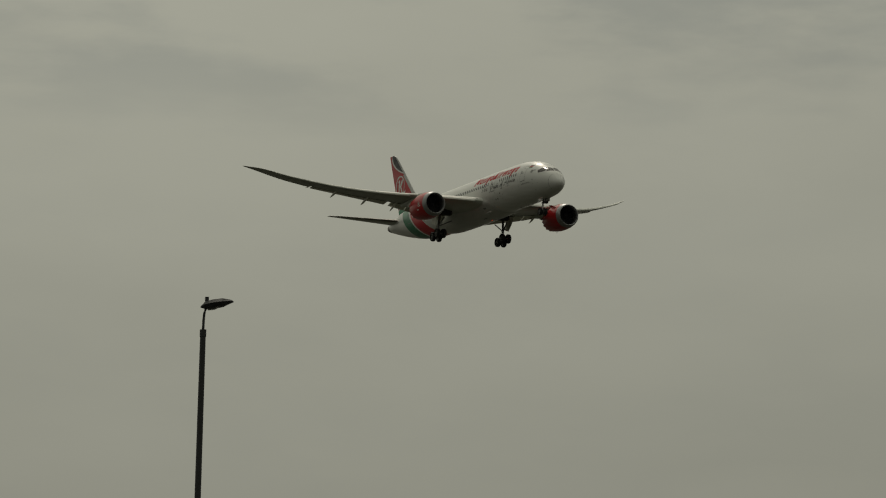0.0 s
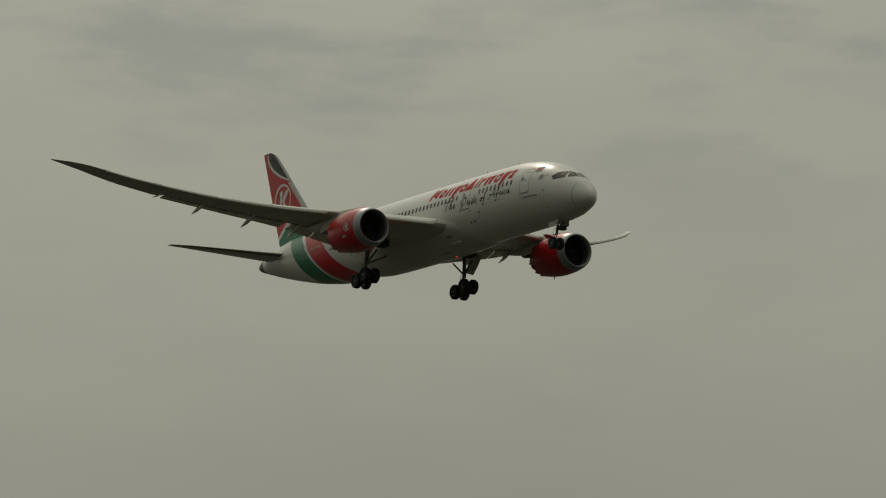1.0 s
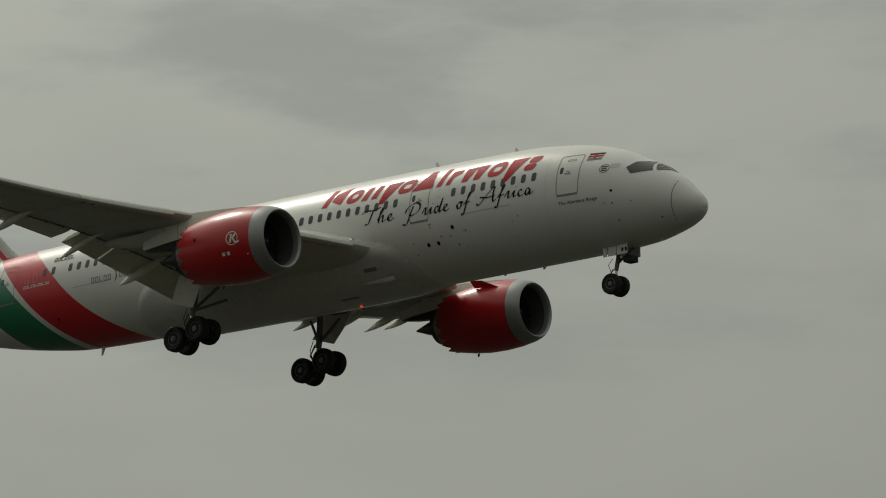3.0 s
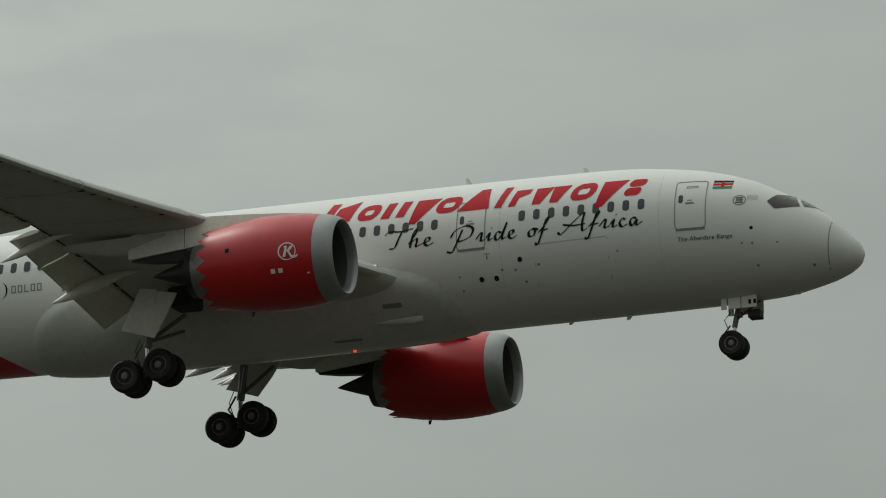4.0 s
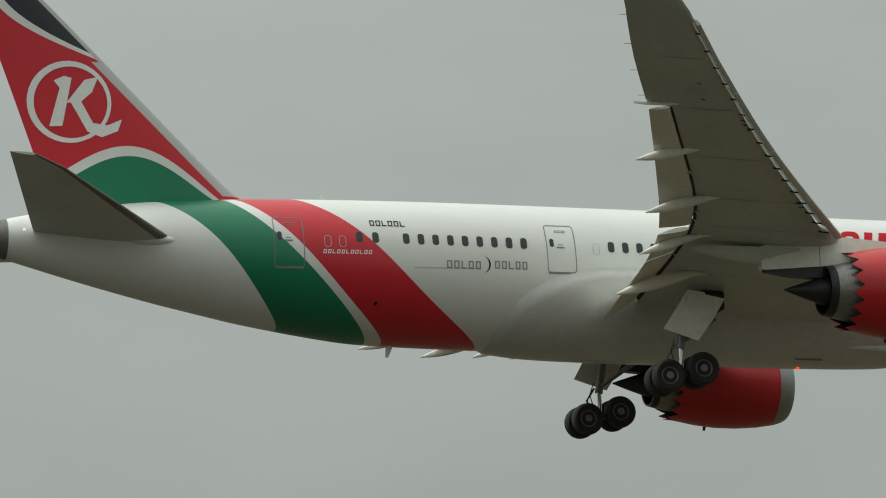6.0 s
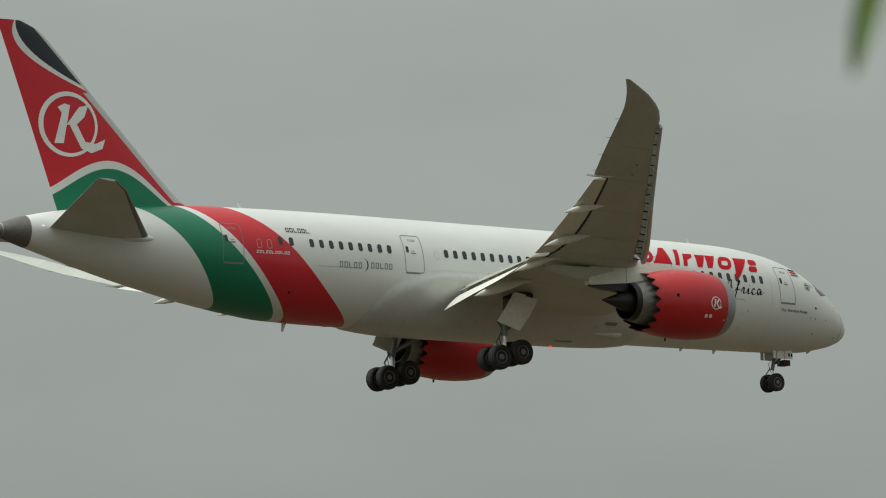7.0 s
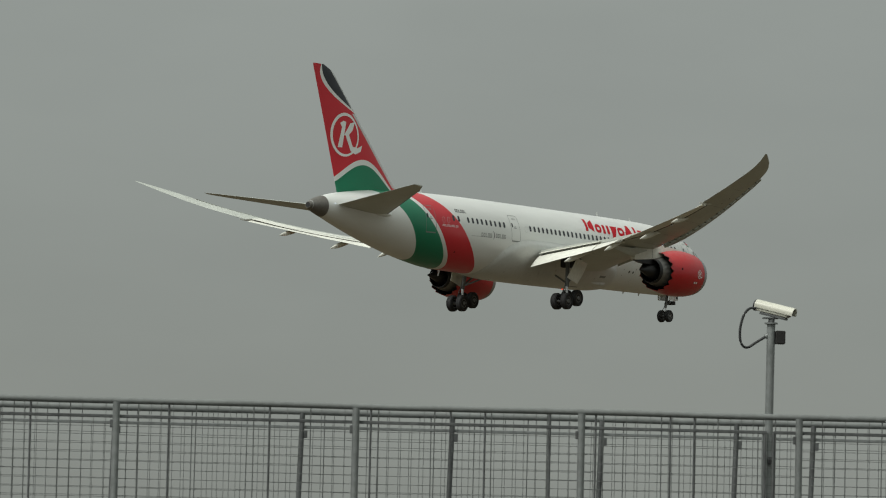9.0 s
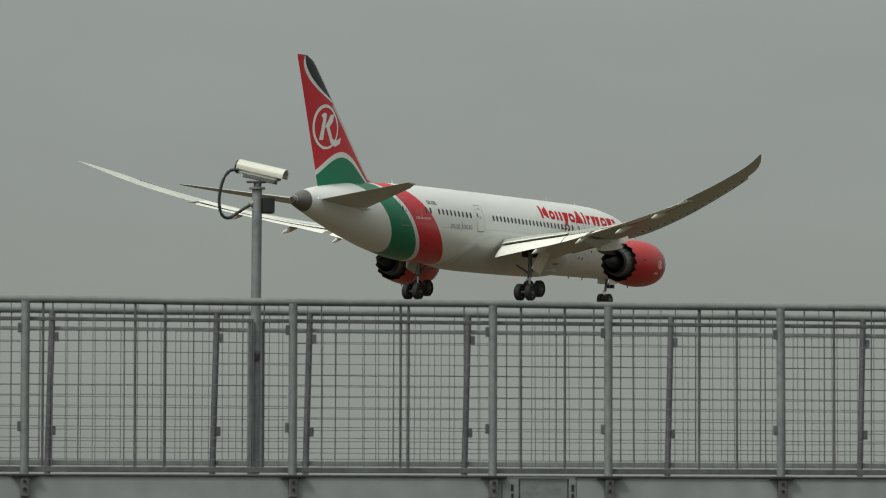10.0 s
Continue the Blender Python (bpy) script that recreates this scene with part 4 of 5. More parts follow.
def title_shape(s0, s1, z, h, kind):
    """One plain letter-sized shape of the red title: leaning bars, wedges and rounded blocks."""
    w = s0 - s1
    t = w if kind == "one" else min(0.36, w * 0.44)
    bm = bmesh.new()
    if kind == "ring":
        ring_face(rounded(w, h, min(w, h) * 0.45, 5), rounded(w - 1.5 * t, h - 1.35 * t, min(w, h) * 0.14, 5), bm)
        for v in bm.verts:
            v.co += Vector((w / 2, h / 2, 0))
    elif kind == "notched":
        poly([(0, 0), (t, 0), (t, h), (0, h)], bm)
        poly([(t * 1.3, h * 0.30), (w, 0), (w, h), (t * 1.3, h * 0.70)], bm)
    elif kind == "wedge":
        poly([(0, 0), (w, 0), (w * 0.66, h), (w * 0.40, h)], bm)
    elif kind == "tail":
        poly([(0, h), (w, h), (w * 0.42, -h * 0.50), (w * 0.12, -h * 0.50)], bm)
    elif kind == "zigzag":
        for x in (0, w * 0.5):
            poly([(x, h), (x + w * 0.5, h), (x + w * 0.34, 0), (x + w * 0.10, 0)], bm)
    elif kind == "nub":
        poly([(0, 0), (t, 0), (t, h * 0.5), (w, h * 0.72), (w, h), (0, h)], bm)
    elif kind == "block":
        poly([(x + w / 2, y + h * 0.24) for x, y in rounded(w, h * 0.46, h * 0.2)], bm)
        poly([(x + w / 2 + 0.02, y + h * 0.77) for x, y in rounded(w, h * 0.46, h * 0.2)], bm)
    else:
        for k in range({"one": 1, "two": 2}[kind]):
            x = (w - t) * k
            poly([(x, 0), (x + t, 0), (x + t, h), (x, h)], bm)
    return on_skin("title_shape", bm, s0, z, M_LETTER_RED, fuselage, -1, 0.012, "red painted title shape", 0.12, 0.38)


TITLE = [("notched", 21.80, 20.55, 1.0), ("ring", 20.30, 19.40, 0.74), ("two", 19.20, 18.20, 0.74), ("tail", 17.95, 16.95, 0.74), ("ring", 16.95, 15.95, 0.74), ("wedge", 15.95, 14.60, 1.0), ("one", 14.38, 14.08, 0.98),
         ("nub", 13.80, 13.15, 0.76), ("zigzag", 12.95, 11.50, 0.76), ("ring", 11.32, 10.32, 0.78), ("tail", 10.15, 9.15, 0.78), ("block", 9.05, 8.40, 0.78)]
for kind, s0, s1, h in TITLE:
    title_shape(s0, s1, 1.42 - (21.9 - s0) * 0.016, h, kind)


def words(text, s0, s1, z, cap, mat, parent, shear=0.0, off=0.016, thin=0.0, label="painted lettering", slope=0.0):
    """Lettering in the built-in font between two stations."""
    cu = bpy.data.curves.new("lettering", "FONT")
    cu.body, cu.fill_mode, cu.resolution_u, cu.offset = text, "FRONT", 3, thin
    tmp = new("lettering_tmp", cu)
    me = bpy.data.meshes.new_from_object(tmp.evaluated_get(bpy.context.evaluated_depsgraph_get()))
    bpy.data.objects.remove(tmp)
    bm = bmesh.new()
    bm.from_mesh(me)
    bpy.data.meshes.remove(me)
    x0, x1 = min(v.co.x for v in bm.verts), max(v.co.x for v in bm.verts)
    kx, ky = (s0 - s1) / (x1 - x0), cap / 0.70
    for v in bm.verts:
        v.co = ((v.co.x - x0) * kx, v.co.y * ky + slope * (v.co.x - x0) * kx, 0)
    return on_skin("lettering", bm, s0, z, mat, parent, -1, off, label, 0.12, shear)


# pen strokes of the flowing hand: letter -> (advance, strokes of (x, y) points); the small letters are one unit high
PEN = {
    "T": (1.75, [[(-0.5, 1.75), (-0.1, 2.15), (0.9, 2.05), (2.0, 2.3)], [(1.05, 2.1), (0.75, 1.0), (0.5, 0.2), (0.05, 0.1)]]),
    "h": (1.25, [[(0.0, 0.4), (0.55, 1.6), (0.6, 2.2), (0.35, 1.6), (0.15, 0.0)], [(0.2, 0.55), (0.65, 1.0), (0.75, 0.7), (0.7, 0.1), (1.2, 0.35)]]),
    "e": (1.05, [[(0.0, 0.35), (0.55, 0.6), (0.6, 0.95), (0.3, 0.9), (0.2, 0.35), (0.5, 0.05), (1.0, 0.35)]]),
    "P": (2.35, [[(0.95, 1.7), (0.55, 0.4), (0.1, -0.75), (-0.45, -0.7)], [(-0.15, 0.85), (0.2, 1.6), (1.2, 2.1), (1.95, 1.7), (1.75, 0.8), (0.8, 0.35), (0.55, 0.6)]]),
    "r": (0.95, [[(0.0, 0.35), (0.35, 0.95), (0.45, 1.05), (0.55, 0.9), (0.5, 0.15), (0.95, 0.3)]]),
    "i": (0.75, [[(0.05, 0.4), (0.35, 0.95), (0.3, 0.15), (0.7, 0.3)], [(0.48, 1.45), (0.56, 1.55)]]),
    "d": (1.3, [[(0.75, 0.85), (0.35, 0.95), (0.15, 0.4), (0.4, 0.05), (0.8, 0.6), (1.2, 2.0), (0.9, 0.6), (0.9, 0.1), (1.25, 0.3)]]),
    "o": (1.1, [[(0.5, 0.95), (0.15, 0.6), (0.25, 0.1), (0.65, 0.15), (0.75, 0.7), (0.5, 0.95), (1.05, 0.8)]]),
    "f": (1.0, [[(0.0, 0.4), (0.6, 1.3), (0.85, 2.0), (0.65, 1.9), (0.35, 0.4), (0.0, -0.85), (-0.3, -0.75)], [(0.1, 0.55), (0.9, 0.75)]]),
    "A": (2.1, [[(-0.75, 0.1), (-0.35, -0.05), (0.6, 1.1), (1.55, 2.15), (1.5, 1.2), (1.55, 0.1), (2.0, 0.3)], [(-0.3, 0.95), (0.7, 0.75), (1.75, 0.85)]]),
    "c": (0.95, [[(0.65, 0.85), (0.35, 0.95), (0.15, 0.45), (0.4, 0.05), (0.9, 0.3)]]),
    "a": (1.2, [[(0.7, 0.85), (0.35, 0.95), (0.15, 0.4), (0.4, 0.05), (0.75, 0.75), (0.75, 0.1), (1.3, 0.45)]]),
}


def pen_word(text, s0, s1, z, unit):
    """A word written with a broad pen between two stations, its base line at height z."""
    run = sum(PEN[ch][0] for ch in text)
    kx = (s0 - s1) / run
    bm, x0 = bmesh.new(), 0.0
    for ch in text:
        adv, strokes = PEN[ch]
        for pts in strokes:
            table = [(i, *q) for i, q in enumerate(pts)]
            n = 6 * (len(pts) - 1)
            line = [Vector(lerp_table(table, i * (len(pts) - 1) / n)) for i in range(n + 1)]
            line = [Vector(((x0 + p.x) * kx, p.y * unit)) for p in line]
            left, right = [], []
            for i, p in enumerate(line):
                d = (line[min(i + 1, n)] - line[max(i - 1, 0)]).normalized()
                wid = 0.015 + 0.042 * abs(d.x * 0.5 - d.y * 0.866) ** 1.5
                off = Vector((-d.y, d.x)) * wid
                left.append(bm.verts.new((*(p + off), 0)))
                right.append(bm.verts.new((*(p - off), 0)))
            for i in range(n):
                bm.faces.new((left[i], left[i + 1], right[i + 1], right[i]))
        x0 += adv
    return on_skin("lettering", bm, s0, z, M_LETTER_BLACK, fuselage, -1, 0.018, "flowing black pen lettering", 0.16, 0.10)


for text, s0, s1, z in (("The", 18.75, 16.85, -0.02), ("Pride", 16.10, 13.35, -0.10), ("of", 12.95, 12.05, -0.11), ("Africa", 11.35, 8.25, -0.10)):
    pen_word(text, s0, s1, z, 0.355)
for sp in (30.9, 41.5, 42.1):
    on_skin("window_plug", ring_face(rounded(0.28, 0.50, 0.13), rounded(0.24, 0.46, 0.11)), sp, 0.85, M_SEAM_FAINT, fuselage, -1, 0.010, "faint blanked window outline")
words("T", 14.80, 14.54, -0.80, 0.24, M_SEAM, fuselage, 0.0, 0.014, 0.0, "small grey service letter")
words("The Aberdare Range", 6.86, 4.70, -0.89, 0.17, M_LETTER_BLACK, fuselage, 0.15, 0.014, 0.0, "small black lettering")
bars("registration_bars", 40.30, 38.80, 1.57, 1.82, 6, M_LETTER_BLACK, fuselage, 0.25, 0.0, "black registration bars")
bars("model_bars", 37.25, 35.75, -0.14, 0.18, 5, M_SEAM, fuselage, 0.3, 0.0, "thin dark model bars")
bars("model_bars", 35.25, 33.80, -0.10, 0.22, 5, M_SEAM, fuselage, 0.3, 0.0, "thin dark model bars")
bars("type_bars", 42.32, 40.30, 0.34, 0.50, 11, M_LETTER_WHITE, fuselage, 0.3, 0.25, "small white type bars")


def crescent():
    bm = bmesh.new()
    out, inn = [], []
    for k in range(13):
        a = radians(-75 + 150 * k / 12)
        out.append((0.30 * math.cos(a), 0.34 * math.sin(a)))
        inn.append((0.30 * math.cos(a) - 0.07 * math.cos(a) ** 0.7 - 0.0, 0.34 * math.sin(a)))
    for k in range(12):
        bm.faces.new([bm.verts.new((x, y, 0)) for x, y in (out[k], out[k + 1], inn[k + 1], inn[k])])
    on_skin("crescent_mark", bm, 35.72, 0.06, M_LETTER_BLACK, fuselage, -1, 0.012, "dark crescent mark")


crescent()


def flag():
    rows = ((0.0, 0.13, M_GREEN), (0.13, 0.155, M_LETTER_WHITE), (0.155, 0.29, M_LETTER_RED), (0.29, 0.315, M_LETTER_WHITE), (0.315, 0.44, M_LETTER_BLACK))
    f = None
    for y0, y1, m in rows:
        o = on_skin("flag" if f is None else "flag_stripe", poly([(0, y0), (0.72, y0), (0.72, y1), (0, y1)]), 5.50, 1.24, m, f or fuselage, -1, 0.012, "small striped flag" if f is None else "")
        f = f or o
    on_skin("flag_shield", poly(rounded(0.12, 0.30, 0.055)), 5.14, 1.46, M_LETTER_RED, f, -1, 0.016)
    e = on_skin("round_emblem", ring_face(rounded(0.50, 0.46, 0.22), rounded(0.42, 0.38, 0.18)), 4.42, 0.66, M_SEAM, fuselage, -1, 0.012, "grey round emblem")
    for k in range(3):
        on_skin("emblem_bar", poly(rounded(0.28, 0.05, 0.02)), 4.42, 0.56 + 0.10 * k, M_LETTER_BLACK, e, -1, 0.014)
    on_skin("grey_patch", poly(rounded(0.40, 0.22, 0.03)), 3.95, 0.78, material("grey_patch_paint", (0.55, 0.56, 0.56), 0.4), fuselage, -1, 0.010)


flag()


def fin_skin(s, z, off=0.02):
    le, te = (45.63 + (z - 3.5) * 0.9935, 53.05 + (z - 3.5) * 0.3515)
    ch = te - le
    u = max(0.02, min(0.98, (s - le) / ch))
    th = 5 * 0.095 * (0.2969 * math.sqrt(u) - 0.126 * u - 0.3516 * u**2 + 0.2843 * u**3 - 0.1020 * u**4) * ch
    return th + off


def fin_mark(name, bm, s0, z0, side, parent, label=""):
    for k in range(-8, 9):
        bmesh.ops.bisect_plane(bm, geom=bm.verts[:] + bm.edges[:] + bm.faces[:], plane_co=(k * 0.25, 0, 0), plane_no=(1, 0, 0))
    for v in bm.verts:
        s, z = s0 - v.co.x, z0 + v.co.y
        v.co = (-s, side * fin_skin(s, z), z)
    bm.normal_update()
    for f in bm.faces:
        if f.normal.y * side < 0:
            f.normal_flip()
    return part(name, bm, M_LETTER_WHITE, parent, label, recalc=False)


def round_mark(k, n=40, tail=True):
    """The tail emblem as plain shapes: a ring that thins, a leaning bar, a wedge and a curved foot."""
    ring = ring_face([(1.70 * k * math.cos(2 * math.pi * i / n), 1.68 * k * math.sin(2 * math.pi * i / n)) for i in range(n)],
                     [(1.48 * k * math.cos(2 * math.pi * i / n) + 0.06 * k, 1.47 * k * math.sin(2 * math.pi * i / n) - 0.02 * k) for i in range(n)])
    bar = poly([(-0.80 * k, -1.02 * k), (-0.28 * k, -1.00 * k), (0.10 * k, 0.98 * k), (-0.22 * k, 1.05 * k), (-0.62 * k, 0.85 * k), (-0.38 * k, 0.55 * k)])
    wedge = poly([(-0.12 * k, -0.05 * k), (0.46 * k, 0.0), (0.92 * k, 0.42 * k), (1.18 * k, 1.06 * k), (0.62 * k, 0.92 * k)])
    foot = poly([(0.06 * k, -0.02 * k), (0.46 * k, 0.06 * k), (0.95 * k, -0.85 * k), (1.55 * k, -0.92 * k), (2.12 * k, -0.66 * k), (1.95 * k, -1.15 * k), (1.30 * k, -1.42 * k), (0.72 * k, -1.20 * k)])
    return ring, bar, wedge, foot


for side in (-1, 1):
    rg, br, wd, ft = round_mark(1.0)
    e = fin_mark("round_emblem", rg, 52.0, 6.70, side, fin, "white ring emblem")
    for nm, q in (("emblem_bar", br), ("emblem_wedge", wd), ("emblem_foot", ft)):
        fin_mark(nm, q, 52.0, 6.70, side, e)


def nacelle_marks(side):
    e = engines[0 if side < 0 else 1]

    def lay(name, bm, s0, ang0, mat, parent, label=""):
        for v in bm.verts:
            a = radians(ang0) + v.co.y / 1.86
            u = -(s0 - ENGINE_S) + v.co.x
            r = lerp_table([(-5.0, 1.56), (-4.2, 1.725), (-3.2, 1.845), (-2.2, 1.855), (-1.3, 1.795), (-0.75, 1.705)], u)[0] + 0.012
            v.co = (-ENGINE_S + u, side * (ENGINE_Y + r * math.cos(a)), ENGINE_Z + r * math.sin(a))
        bm.normal_update()
        for f in bm.faces:
            if f.normal.y * side < 0:
                f.normal_flip()
        return part(name, bm, mat, parent, label, recalc=False)

    first = None
    for q in round_mark(0.21, 24):
        o = lay("round_emblem" if first is None else "emblem_piece", q, 19.60, -2, M_LETTER_WHITE, first or e, "white ring emblem" if first is None else "")
        first = first or o
    for x in (0.0, 0.30):
        lay("service_label", poly([(x, 0), (x + 0.18, 0), (x + 0.18, 0.18), (x, 0.18)]), 20.30, -27, M_LETTER_WHITE, e)
    lay("service_label", poly([(0, 0), (0.10, 0), (0.10, 0.06), (0, 0.06)]), 18.9, -32, M_LETTER_WHITE, e)
    lay("latch_line", poly([(0, 0), (0.012, 0), (0.012, 1.3), (0, 1.3)]), 19.98, -66, M_SEAM, e)
    lay("vent_port", poly(rounded(0.17, 0.19, 0.04)), 22.08, 8, M_LETTER_BLACK, e)
    # strake and drain mast
    part("drain_mast", loft([[(-21.6, side * ENGINE_Y - 0.02, -3.99), (-21.75, side * ENGINE_Y, -3.99), (-21.6, side * ENGINE_Y + 0.02, -3.99)], [(-21.65, side * ENGINE_Y - 0.01, -4.17), (-21.75, side * ENGINE_Y, -4.17), (-21.65, side * ENGINE_Y + 0.01, -4.17)]]), M_DARK, e)
    yi = side * (ENGINE_Y - 1.32)
    part("strake", loft([[(-19.3, yi, -0.96), (-20.9, yi, -0.80), (-20.9, yi + 0.03, -0.80), (-19.3, yi + 0.03, -0.96)], [(-20.2, yi - side * 0.30, -0.54), (-20.95, yi - side * 0.36, -0.44), (-20.95, yi - side * 0.36 + 0.02, -0.44), (-20.2, yi - side * 0.30 + 0.02, -0.54)]]), M_RED, e, "small red strake")


nacelle_marks(-1)
nacelle_marks(1)


def blade_antenna(s, top, h=0.35, c=0.32):
    t, b, hw = hull(s)
    z = t - 0.02 if top else b + 0.02
    sg = 1 if top else -1
    part("blade_antenna", loft([[(-s + c / 2, 0, z), (-s, 0.03, z), (-s - c / 2, 0, z), (-s, -0.03, z)], [(-s - c * 0.2, 0, z + sg * h), (-s - c * 0.4, 0.012, z + sg * h), (-s - c * 0.6, 0, z + sg * h), (-s - c * 0.4, -0.012, z + sg * h)]]), M_WHITE, airliner)


for s, top, h in ((11.2, True, 0.34), (16.2, True, 0.40), (41.5, True, 0.42), (9.6, False, 0.25), (38.9, False, 0.5), (12.0, False, 0.2), (2.6, False, 0.15)):
    blade_antenna(s, top, h)
# satellite radome hump
bm = bmesh.new()
bmesh.ops.create_uvsphere(bm, u_segments=20, v_segments=8, radius=1.0, matrix=Matrix.LocRotScale((-37.0, 0, 2.93), None, (1.6, 0.55, 0.14)))
part("antenna_hump", bm, M_WHITE, airliner, "", True)


def lights():
    bm = bmesh.new()
    bmesh.ops.create_uvsphere(bm, u_segments=10, v_segments=6, radius=0.075, matrix=Matrix.Translation((-21.3, 0, -3.27)))
    part("beacon", bm, M_BEACON, airliner, "glowing red belly beacon", True)
    for side in (-1, 1):
        lamp = part("landing_light", revolve([(0.02, 0.09), (0.03, 0.17), (-0.10, 0.20), (-0.30, 0.21)], 18, at=(-19.08, side * 3.42, -0.88)), M_CHROME, airliner, "bright wing-root landing light", True)
        part("lit_bulb", revolve([(0.0, 0.02), (0.0, 0.07), (-0.12, 0.09)], 14, at=(-19.06, side * 3.42, -0.88)), M_LANDING, lamp, "lit bulb", True)
        bm = bmesh.new()
        bmesh.ops.create_uvsphere(bm, u_segments=8, v_segments=5, radius=0.05, matrix=Matrix.Translation((-54.0, side * 0.93, 1.25)))
        part("tail_light", bm, M_TAIL_LIGHT, airliner, "small white tail light", True)
        # cooling outlet blister on the belly fairing, with a dark slot near its front end
        def blister(st, r):
            c = skin(st, -2.42, side, 0.24)
            return [(-st, c.y + side * r * 0.5 * math.cos(2 * math.pi * k / 14), c.z + r * math.sin(2 * math.pi * k / 14)) for k in range(14)]
        outlet = part("air_outlet", loft([blister(17.75 + 2.2 * i / 10, 0.20 * (1 - (i / 10) ** 2) ** 0.5 * min(1, 0.75 + i / 8) + 0.01) for i in range(11)]), M_FAIRING, airliner, "pale blister with a dark outlet slot", True)
        part("outlet_slot", loft([blister(17.98, 0.185), blister(18.06, 0.19)]), M_BAY, outlet)
        part("ram_air_inlet", loft([[skin(st, z, side, 0.26) for z in (-1.90, -2.04)] + [skin(st, z, side, 0.31) for z in (-2.04, -1.90)] for st in (18.45, 19.25)]), M_SEAM, airliner, "grey ram-air inlet")
        part("belly_slot", loft([[skin(st, z, side, 0.30) for z in (-2.76, -2.80)] + [skin(st, z, side, 0.33) for z in (-2.80, -2.76)] for st in (20.6, 21.8)]), M_SEAM, airliner)


lights()


# ---- the raised walkway with its two mesh railings ----
FENCE = Matrix.Translation((32.160, 19.544, 0.0)) @ Matrix.Rotation(radians(-51.80), 4, "Z")
FRONT_POSTS = [-12.6, -10.7, -8.8, -6.95, -5.06, -3.15, -1.343, 0.409, 1.741, 2.52, 3.696, 5.4, 7.1, 8.8]
BACK_POSTS = [-12.0, -10.2, -8.4, -6.7, -5.1, -3.55, -2.3, -1.053, 0.078, 0.723, 1.833, 3.273, 4.658, 6.2, 7.9]
Z_DECK, Z_TOP = 1.95, 3.07


def placed(name, bm, mat, parent, label="", smooth=False):
    return part(name, bm, mat, parent, label, smooth)


# thicker uprights in the bays, as fractions of the bay that begins at a post
UPRIGHTS = {-3.15: (0.067, 0.42, 0.573, 0.86), -1.343: (0.067, 0.41, 0.52, 0.845, 0.885), 0.409: (0.54, 0.58), 1.741: (0.25, 0.63), 2.52: (0.53, 0.75)}


